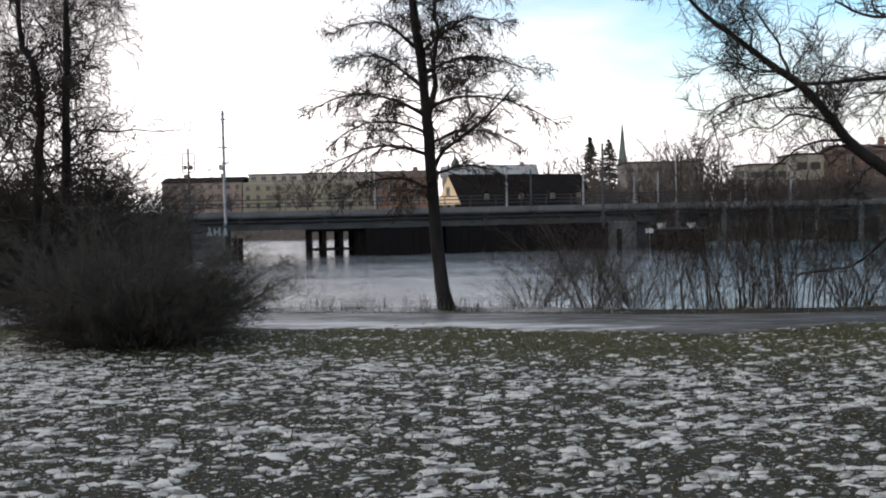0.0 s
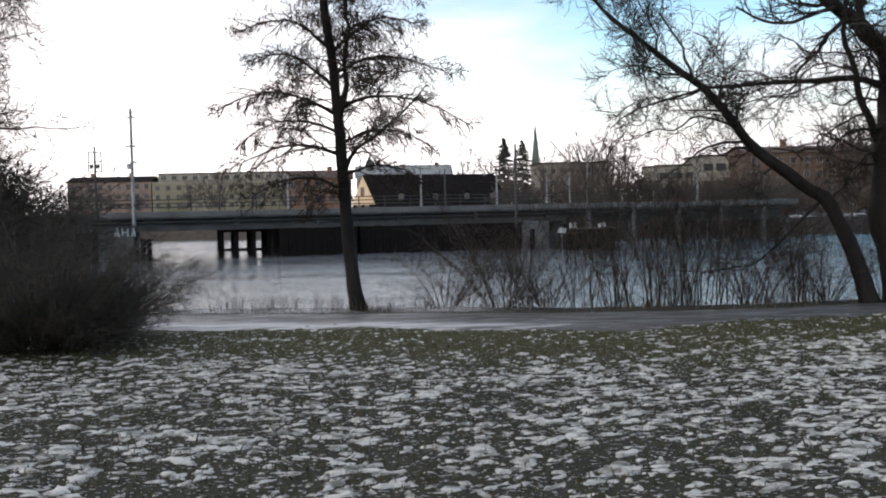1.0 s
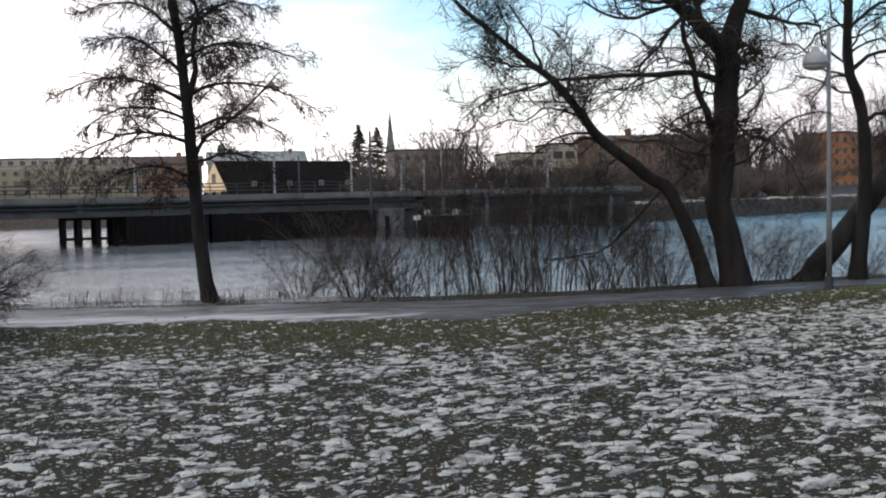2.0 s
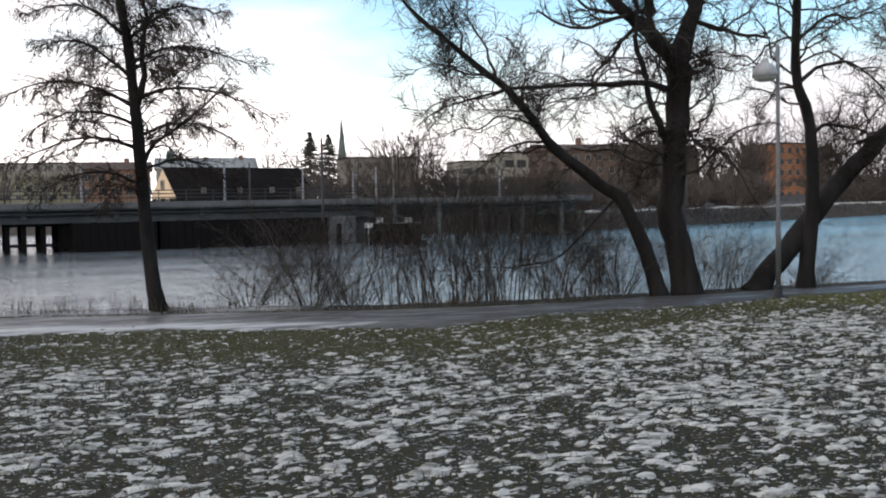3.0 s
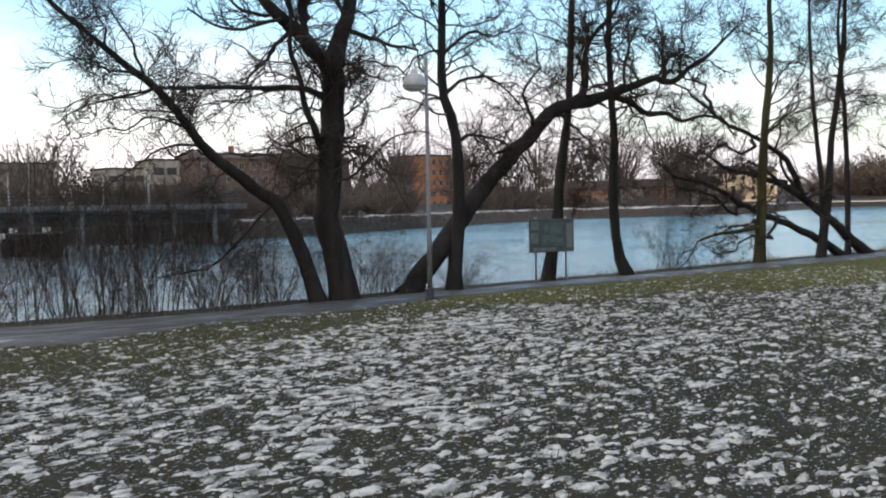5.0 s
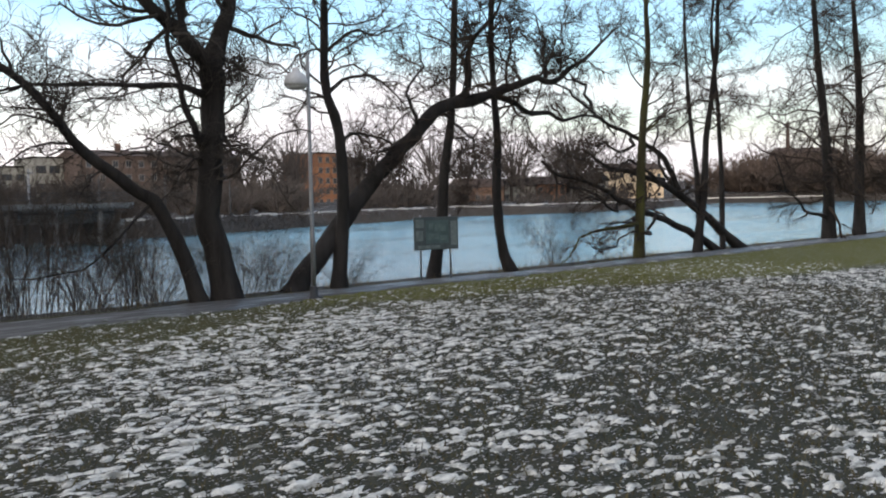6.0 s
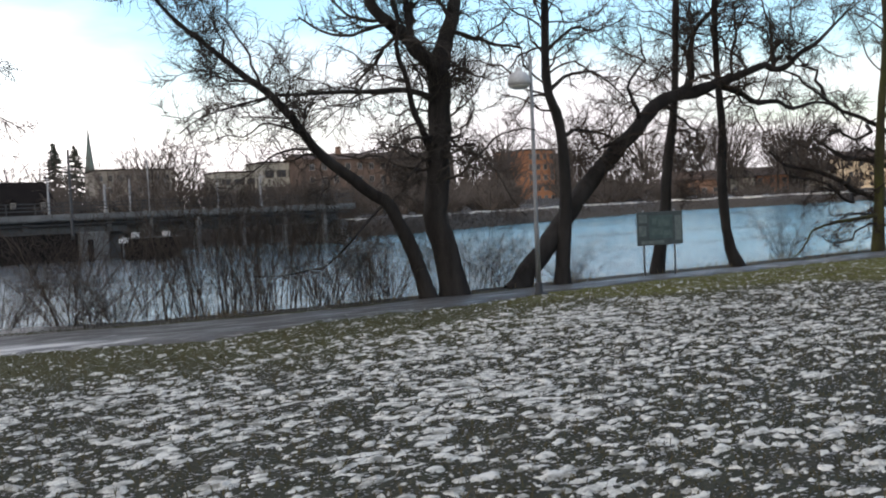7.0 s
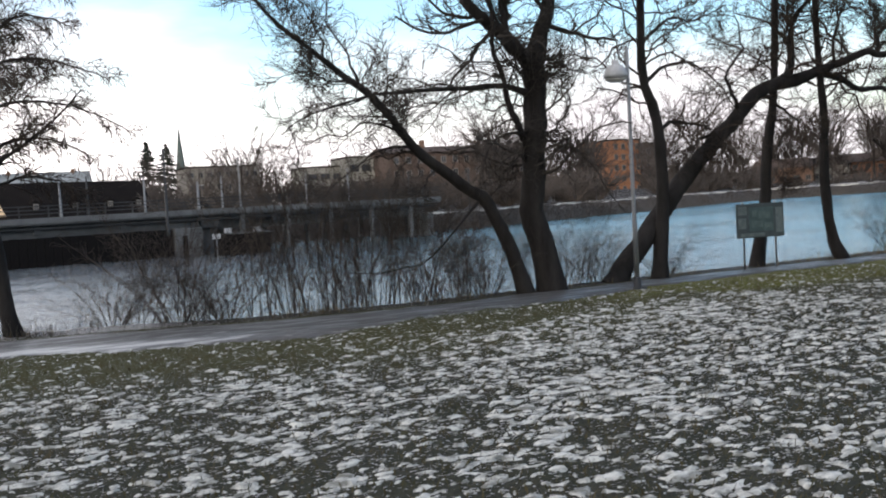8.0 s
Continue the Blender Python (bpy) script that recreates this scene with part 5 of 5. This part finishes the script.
for x in (-0.28, 0.28):
    part("signal_lamp", boxes((x - 0.15, x + 0.15, -0.16, 0.0, 4.15, 4.55), bevel=0.04), M_steel_dark, head)
for x, z0, z1, r, mt in ((4.05, 1.9, 5.4, 0.09, M_steel), (6.0, 1.9, 5.0, 0.08, M_steel_dark), (10.2, 1.9, 4.8, 0.08, M_steel), (10.8, 0.2, 6.5, 0.106, M_steel_dark), (14.3, 1.9, 4.25, 0.10, M_steel), (16.2, 1.9, 4.6, 0.08, M_steel), (17.65, 1.9, 6.6, 0.06, M_steel), (23.2, 1.7, 4.6, 0.08, M_steel), (26.85, 1.7, 4.8, 0.10, M_steel), (-6.6, 1.9, 5.0, 0.08, M_steel)):
    pole("bridge_pole", "grey metal line pole on the bridge" if r < 0.105 else "stout pale line pole beside the bridge", x, 80 if r < 0.105 else 73.4, z0, z1, r, mt, ((z1 - 0.3, 0, 0.5),) if r in (0.09, 0.10) else ())
for x in (30.0, 36.5, 43.0, 50.0):
    pole("bridge_pole", "grey metal line pole on the bridge", x, 90, 0.6, 4.6, 0.07, M_steel_dark)


# ---- houses of the town ----
FR = {}


def window(parent, x, z, w, h, y=0.0, frame_mat=None):
    key = (round(w, 2), round(h, 2), frame_mat.name if frame_mat else "")
    if key not in FR:
        t = 0.10
        bm = boxes((-w / 2, -w / 2 + t, -0.10, 0.06, 0, h), (w / 2 - t, w / 2, -0.10, 0.06, 0, h), (-w / 2 + t, w / 2 - t, -0.10, 0.06, 0, t), (-w / 2 + t, w / 2 - t, -0.10, 0.06, h - t, h), (-0.035, 0.035, -0.08, 0.06, t, h - t))
        me = bpy.data.meshes.new("window")
        bm.to_mesh(me)
        bm.free()
        me.materials.append(frame_mat or M_framew)
        bm = boxes((-w / 2 + t, w / 2 - t, -0.03, -0.012, t, h - t))
        pe = bpy.data.meshes.new("pane")
        bm.to_mesh(pe)
        bm.free()
        pe.materials.append(M_glass)
        FR[key] = (me, pe)
    me, pe = FR[key]
    o = new("window", me)
    o.parent = parent
    o.location = (x, y, z)
    q = new("pane", pe)
    q.parent = o
    return o


def house(name, label, x0, x1, y, depth, z1, wall, roof, floors=4, cols=8, win=(1.3, 1.5), rise=2.5, z0=0.5, rz=0.0, eave=0.5, attic=None, frame_mat=None, chimneys=(), balconies=()):
    """A block with its windows; rise 0 gives a flat roof with a parapet."""
    w = x1 - x0
    root = thing(name, label, "building", ((x0 + x1) / 2, y, z0))
    root.rotation_euler = (0, 0, radians(rz))
    h = z1 - z0
    part("wall", boxes((-w / 2, w / 2, 0, depth, -1.0, h)), wall, root)
    if rise > 0:
        prof = [(-eave, h - 0.15), (depth + eave, h - 0.15), (depth + eave, h), (depth / 2, h + rise), (-eave, h)]
        bm = prism(prof, -w / 2 - eave, w / 2 + eave)
        bmesh.ops.transform(bm, matrix=Matrix(((0, 1, 0, 0), (1, 0, 0, 0), (0, 0, 1, 0), (0, 0, 0, 1))), verts=bm.verts)
        part("roof", bm, roof, root)
    else:
        part("roof", boxes((-w / 2 - 0.2, w / 2 + 0.2, -0.2, depth + 0.2, h - 0.02, h + 0.35), bevel=0.05), roof, root)
    fh = h / (floors + 0.15)
    for f in range(floors):
        for c in range(cols):
            window(root, -w / 2 + (c + 0.5) * w / cols, f * fh + fh * 0.30, win[0], win[1], -0.06, frame_mat)
    part("plinth", boxes((-w / 2 - 0.06, w / 2 + 0.06, -0.08, 0.3, -1.0, 0.5)), M_concrete, root)
    for cx, ch in chimneys:
        part("chimney", boxes((cx - 0.5, cx + 0.5, depth * 0.4, depth * 0.4 + 1.0, h, h + ch), bevel=0.05), M_plaster_brown, root)
    for bx, bz in balconies:
        part("balcony", boxes((bx - 1.4, bx + 1.4, -1.2, -0.02, bz, bz + 1.05)), M_deck, root)
    return root


house("apartment_block", "long dull pink apartment block with a dark roof", -86, -62.6, 290, 12, 12.2, M_plaster_pink, M_roof_dark, 4, 9, rise=1.6, z0=0.8, chimneys=((-6, 2.6), (5, 2.6)), balconies=((-4, 3.2), (-4, 6.0), (6, 3.2), (6, 6.0)))
house("apartment_block", "long pale green apartment block with balconies", -62.3, -17.5, 290, 12, 11.4, M_plaster_green, M_plaster_pale, 4, 15, rise=0, z0=0.8, balconies=((-14, 3.4), (-14, 6.0), (-4, 3.4), (-4, 6.0), (7, 3.4), (7, 6.0), (16, 3.4), (16, 6.0)))
house("attic_storey", "set-back pale attic storey of a long block", -61, -19, 292.5, 8, 14.0, M_plaster_pale, M_roof_dark, 1, 14, (1.5, 1.3), 0, 11.75)
house("apartment_block", "reddish brown apartment block", -16.5, -4.0, 200, 11, 8.9, M_plaster_brown, M_roof_brown, 3, 5, rise=1.7, chimneys=((2, 2.4),))
barn = house("long_house", "long house with a huge black roof and lit cream gable", 0.3, 17.4, 118.5, 7.6, 2.15, M_plaster_brown, M_roof_dark, 1, 5, (0.9, 0.9), 4.05, 0.6, 22, 0.35)
gable = part("gable", prism([(0.0, 2.0), (7.6, 2.0), (3.8, 5.35)], -9.02, -8.97), M_plaster_cream, barn, "cream plastered gable")
gable.data.transform(Matrix(((0, 1, 0, 0), (1, 0, 0, 0), (0, 0, 1, 0), (0, 0, 0, 1))))
for y, z in ((2.4, 0.9), (5.0, 0.9), (3.7, 3.0)):
    w = window(barn, -9.18, z, 0.9, 1.1)
    w.location = (-9.06, y, z)
    w.rotation_euler = (0, 0, radians(-90))
for x in (-5.5, -1.0, 3.2, 6.8):
    part("dormer", prism([(x - 0.45, 2.4), (x + 0.45, 2.4), (x + 0.45, 3.2), (x, 3.6), (x - 0.45, 3.2)], 0.5, 2.6), M_roof_dark, barn)
    window(barn, x, 2.45, 0.55, 0.7, 0.46)
house("mansion", "large pale house with a green copper roof", -3.5, 21.5, 262, 14, 11.3, M_plaster_pale, M_copper, 3, 10, rise=3.0, z0=1.2, chimneys=((-6, 3.4), (0, 3.2), (9, 3.6)))
tur = thing("roof_turret", "small dark copper ridge turret", "turret", (0.0, 266, 12.6))
part("drum", lathe([(1.0, 0), (1.0, 1.8), (1.15, 1.9)], 10), M_copper_dark, tur)
part("cap", lathe([(1.3, 1.9), (0.9, 2.8), (0.3, 3.6), (0.06, 5.6)], 10), M_copper_dark, tur)
house("office_block", "flat-roofed beige block behind bare trees", 41.3, 58.8, 240, 14, 12.6, M_plaster_beige, M_roof_dark, 4, 8, (1.3, 1.4), 0)
house("modern_block", "pale modern block with long dark window bands", 63.5, 72.3, 216, 12, 10.5, M_plaster_pale, M_roof_dark, 3, 3, (2.1, 1.3), 0, 0.5, frame_mat=M_steel_dark)
house("modern_block", "pale modern block with long dark window bands", 71.5, 82.6, 210, 12, 12.2, M_plaster_pale, M_roof_dark, 3, 4, (2.1, 1.6), 0, 0.5, frame_mat=M_steel_dark)
house("brick_block", "large brown brick block with a chimney", 77.6, 114.0, 200, 14, 12.3, M_brick, M_roof_brown, 4, 13, (1.2, 1.5), 1.6, 0.5, chimneys=((-8, 3.0), (6, 2.6)))
# low sun put into the orange; the brown block is its shaded part
house("tower_block", "orange brick block, low sun put into its colour", 143.5, 153.0, 214, 14, 14.3, M_brick_orange, M_roof_dark, 5, 4, (1.2, 1.5), 0, 0.3, 6)
house("tower_block", "shaded end of the orange block, set in dark brown brick", 154.0, 165.0, 222, 14, 13.6, M_brick, M_roof_dark, 4, 4, (1.2, 1.5), 0, 0.3, 6)

church = thing("church", "far church tower with a slender green spire", "church", (99.6, 592, 0))
part("tower", boxes((-2.9, 2.9, -2.9, 2.9, 0, 27.5), bevel=0.1), M_brick, church)
part("cornice", boxes((-3.2, 3.2, -3.2, 3.2, 27.2, 28.0)), M_copper_dark, church)
part("spire", lathe([(3.0, 28.0), (2.5, 30.5), (1.9, 36), (0.12, 53.2), (0.12, 54.5)], 8), M_copper_dark, church)
part("nave", boxes((2.95, 24, -4, 6, 0, 12)), M_brick, church)
for x in (-1.2, 1.2):
    part("belfry_opening", prism([(x - 0.55, 20.5), (x + 0.55, 20.5), (x + 0.55, 23.6), (x, 24.4), (x - 0.55, 23.6)], -3.02, -2.93), M_glass, church)

crane = thing("tower_crane", "distant grey tower crane", "crane", (98.4, 400, 0))
for a, c in ((-0.7, -0.7), (0.7, -0.7), (-0.7, 0.7), (0.7, 0.7)):
    part("chord", rod((a, c, 0), (a, c, 27), 0.07, 5), M_steel_dark, crane)
for i in range(9):
    part("lacing", rod((-0.7, -0.7, i * 3), (0.7, -0.7, i * 3 + 3), 0.05, 5), M_steel_dark, crane)
part("jib", boxes((-3.0, 1.2, -0.12, 0.12, 26.65, 26.9)), M_steel_dark, crane)
part("cab", boxes((-0.9, 0.5, -0.8, 0.8, 24.8, 26.2), bevel=0.1), M_steel_dark, crane)

# low houses and sheds beyond the bay
for nm, lab, x0, x1, y, z1, wl_, rf, fl, cl, rs in (
        ("villa", "red-brown low house beyond the bay", 161, 172, 176, 4.6, M_plaster_brown, M_roof_brown, 1, 4, 2.2),
        ("villa", "pale low house beyond the bay", 176, 189, 182, 4.8, M_plaster_pale, M_roof_dark, 1, 4, 2.0),
        ("villa", "brick low house beyond the bay", 193, 206, 186, 5.4, M_brick_orange, M_roof_brown, 2, 4, 2.2),
        ("warehouse", "yellow-brown warehouse beyond the bay", 246, 262, 196, 10.0, M_plaster_cream, M_roof_brown, 3, 5, 2.0),
        ("villa", "dull brown house beyond the bay", 214, 228, 190, 6.4, M_plaster_beige, M_roof_dark, 2, 4, 2.2)):
    house(nm, lab, x0, x1, y, 10, z1, wl_, rf, fl, cl, (1.2, 1.2), rs, 0.4, -25)
mill = house("brick_works", "red brick works on the wooded far shore", 428, 456, 240, 20, 20, M_brick, M_roof_brown, 4, 8, (1.6, 2.0), 3.0, 6.0, -40)
part("stack", lathe([(1.1, 12), (0.8, 28), (0.9, 28.2), (0.9, 29)], 12, (-9, 8, 0)), M_brick, mill)


# ---- woods on the far shores ----
def bare_far_tree(seed, h, wide, n, mtl, r=0.05, bole=0.28):
    """A bare round-headed tree: a bole that parts into many rising stems with fine twigs."""
    rg = np.random.RandomState(seed)
    groups = bush_groups(rg, n, wide * 0.5, h * (1 - bole), (5, 4), r * 1.8, wide / h, 3, 2)
    lift = np.array([0, 0, h * bole])
    root = thing("far_tree", "bare brown tree on the far shore", "tree", (0, 0, 0), "trees on the far shore")
    up = stem([(0, 0, -0.6), (0.05, 0, h * bole * 0.6), (0, 0, h * 0.62)], 0.018 * h, 0.05, 8)
    v, f = tubes([up], 5)
    part("trunk", np_mesh("trunk", v, f), M_bark, root)
    v, f = tubes([(p + lift, q) for p, q in groups], 3)
    part("crown", np_mesh("crown", v, f), mtl, root, kind="stuff")
    return root


kinds = [bare_far_tree(81, 11, 5.0, 13, M_farwood, 0.065), bare_far_tree(82, 12, 4.0, 12, M_farwood, 0.065, 0.35), bare_far_tree(83, 6.0, 5.0, 22, M_farwood, 0.085, 0.06), bare_far_tree(84, 9, 6.5, 26, M_russet, 0.12, 0.06)]
first = [True] * 4


def plant(k, x, y, s, sz=None):
    if 0.655 < x / y < 0.725 and 120 < y < 214:
        return
    z = float(land(np.array(float(x)), np.array(float(y)))) - 0.15
    m = pose(x, y, z, 0, 0, (x * 53 + y * 31) % 360) @ Matrix.Diagonal((s, s, sz or s, 1))
    if first[k]:
        kinds[k].matrix_basis, first[k] = m, False
    else:
        copy_thing(kinds[k], m)


rw = random.Random(5)
# low growth along the embankment and behind the bridge
for i in range(34):
    x = 14 + i * 2.2 + rw.uniform(-1, 1)
    plant(2, x, far_shore(x) + rw.uniform(10, 26), rw.uniform(0.5, 0.85))
for i in range(60):
    x = 14 + i * 1.8 + rw.uniform(-1.2, 1.2)
    plant(rw.choice((0, 2, 2, 2)), x, rw.uniform(150, 192), rw.uniform(0.85, 1.35))
for x, y, s in ((-2, 150, 0.6), (-12, 150, 0.8), (-24, 160, 0.8), (22, 230, 1.2), (30, 235, 1.35), (35, 240, 1.1), (57, 236, 1.1), (48, 232, 1.0), (62, 260, 1.1), (66, 300, 1.4), (74, 300, 1.3), (84, 320, 1.4), (60, 300, 1.3), (92, 300, 1.1), (-90, 280, 1.2), (-98, 285, 1.3), (-104, 280, 1.4), (-70, 270, 0.7), (-48, 270, 0.7), (-30, 265, 0.7), (-40, 250, 0.6), (-58, 255, 0.6)):
    plant(rw.choice((0, 1)), x, y, s)
# tall bare trees round the brick blocks
for i in range(34):
    x = 98 + i * 3.6 + rw.uniform(-2, 2)
    plant(rw.choice((0, 1)), x, far_shore(x) + rw.uniform(20, 95), rw.uniform(1.1, 1.8))
for i in range(52):
    x = 58 + i * 2.6 + rw.uniform(-1.5, 1.5)
    k = 1.0 if x < 125 else 0.5
    plant(2, x, far_shore(x) + rw.uniform(9, 20), k * rw.uniform(0.7, 1.15))
for i in range(34):
    x = 168 + i * 4 + rw.uniform(-2, 2)
    plant(rw.choice((0, 1, 2)), x, far_shore(x) + rw.uniform(8, 50), rw.uniform(0.8, 1.2))
for i in range(0, 30, 2):
    x = 128 + i * 3.1 + rw.uniform(-2, 2)
    plant(rw.choice((0, 2, 2)), x, 168 + rw.uniform(0, 26), rw.uniform(0.9, 1.4))
for i in range(15):
    y = rw.uniform(165, 198)
    plant(rw.choice((0, 2, 2)), y * rw.uniform(0.545, 0.645), y, rw.uniform(0.9, 1.2))
# a dense clump beside the brick blocks
for i in range(9):
    plant(2, 114 + i * 2.6 + rw.uniform(-1, 1), 150 + rw.uniform(0, 12), rw.uniform(1.3, 1.8))


def bank_reeds():
    """Dead grass and weeds over the far embankment's slope."""
    rg = np.random.RandomState(95)
    n = 16000
    x = 18 + 262 * rg.uniform(0, 1, n) ** 1.4
    y = far_shore(x) + rg.uniform(-0.9, 2.6, n) + 0.5 * fbm(x, x * 0, 0.3, 2, 96)
    z = land(x, y)
    h, w = rg.uniform(0.10, 0.45, n) * (1 + 0.7 * fbm(x, y, 0.25, 2, 97)), rg.uniform(0.02, 0.05, n)
    dx, dy = rg.normal(0, 0.5, n) * h, rg.normal(0, 0.3, n) * h
    v = np.stack([np.stack([x - w, y, z - 0.05], -1), np.stack([x + w, y, z - 0.05], -1), np.stack([x + dx + w * 0.4, y + dy, z + h], -1), np.stack([x + dx - w * 0.4, y + dy, z + h], -1)], 1)
    f = np.arange(n)[:, None] * 4 + np.arange(4)[None]
    part("reeds", np_mesh("reeds", v.reshape(-1, 3), f, False), M_farwood)
    tagged(bpy.data.objects["reeds"], "dead brown reeds and weeds on the far embankment", "reeds", kind="stuff")


bank_reeds()
# russet wooded slope at the end of the bay
for i in range(70):
    y = 92 + (i % 35) * 3.1 + rw.uniform(-2, 2)
    plant(3, 296 + rw.uniform(-2, 8) + (22 if i >= 35 else 0), y, rw.uniform(1.0, 1.5))
# bank to the west of the lawn
for x, y, s in ((-30, 60, 0.7), (-36, 64, 0.8), (-26, 58, 0.6), (-42, 66, 0.9), (-34, 52, 0.6), (-24, 46, 0.5)):
    plant(rw.choice((0, 1)), x, y, s)


def spruce(x, y, top, seed, half):
    rg = np.random.RandomState(seed)
    root = thing("spruce", "tall dark spruce on the skyline", "tree", (x, y, 1.5), "spruces on the skyline")
    up = stem([(0, 0, 0), (0.1, 0, top * 0.5), (0, 0, top)], 0.35, 0.05, 12)
    v, f = tubes([up], 6)
    part("trunk", np_mesh("trunk", v, f), M_bark, root)
    n = 240
    s = rg.uniform(0.10, 0.99, n)
    a = rg.uniform(0, 2 * np.pi, n)
    ln = half * 1.0 * (1.0 - s) ** 0.9 * rg.uniform(0.5, 1.3, n) + 0.15
    t = np.linspace(0, 1, 5)
    p = np.stack([np.cos(a)[:, None] * ln[:, None] * t, np.sin(a)[:, None] * ln[:, None] * t, s[:, None] * top - 0.28 * ln[:, None] * t + 0.18 * ln[:, None] * t ** 3], -1)
    main = (p, np.linspace(0.22, 0.12, 5)[None] * np.ones((n, 1)))
    sec = spawn(rg, main, 10, 0.8, 60, 3, 0.15, -0.2, 0.2, 0.8, 0.12)
    v, f = tubes([main, sec], 3)
    part("crown", np_mesh("crown", v, f), M_needles, root, kind="stuff")


spruce(44.8, 330, 24.2, 91, 9.5)
spruce(51.0, 330, 23.4, 92, 10.5)


# ---- small things ----
quay = thing("quay", "low concrete quay in front of the bridge end", "quay", (0, 0, 0), kind="structure")
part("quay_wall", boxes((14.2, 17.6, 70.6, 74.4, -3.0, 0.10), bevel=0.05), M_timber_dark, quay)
part("coping", boxes((14.1, 17.7, 70.45, 70.75, 0.104, 0.20), bevel=0.03), M_concrete, quay)
for x, y, lab in ((14.7, 71.6, "small white locker on the quay"), (16.9, 71.8, "small grey-white locker on the quay")):
    lk = thing("locker", lab, "locker", (x, y, 0.10))
    part("body", boxes((-0.24, 0.24, -0.2, 0.2, 0.0, 0.34), bevel=0.02), M_white, lk)
    part("lid", prism([(-0.27, 0.344), (0.27, 0.344), (0.22, 0.43), (-0.22, 0.43)], -0.23, 0.23), M_white, lk)
sg = thing("road_sign", "small pale sign on a thin post", "sign", (13.6, 70.3, -1.9))
part("post", lathe([(0.05, 0), (0.05, 2.2), (0.02, 2.22)], 8), M_steel, sg)
part("plate", boxes((-0.3, 0.3, -0.07, -0.05, 1.75, 2.1), bevel=0.01), M_white, sg)

wsn = thing("park_sign", "small white sign on a post among the bushes", "sign", (-10.1, 23.0, 0.0))
part("post", lathe([(0.025, -0.1), (0.025, 1.25), (0.01, 1.26)], 8), M_steel_dark, wsn)
part("plate", boxes((-0.20, 0.20, -0.045, -0.03, 1.13, 1.27), bevel=0.005), M_white, wsn)
mk = thing("marker_post", "short white marker post on the bank", "post", (-9.15, 20.9, 0.0))
part("shaft", boxes((-0.05, 0.05, -0.04, 0.04, -0.1, 0.72), bevel=0.01), M_steel_dark, mk)
part("reflector", boxes((-0.056, 0.056, -0.046, 0.046, 0.36, 0.66), bevel=0.008), M_white, mk)
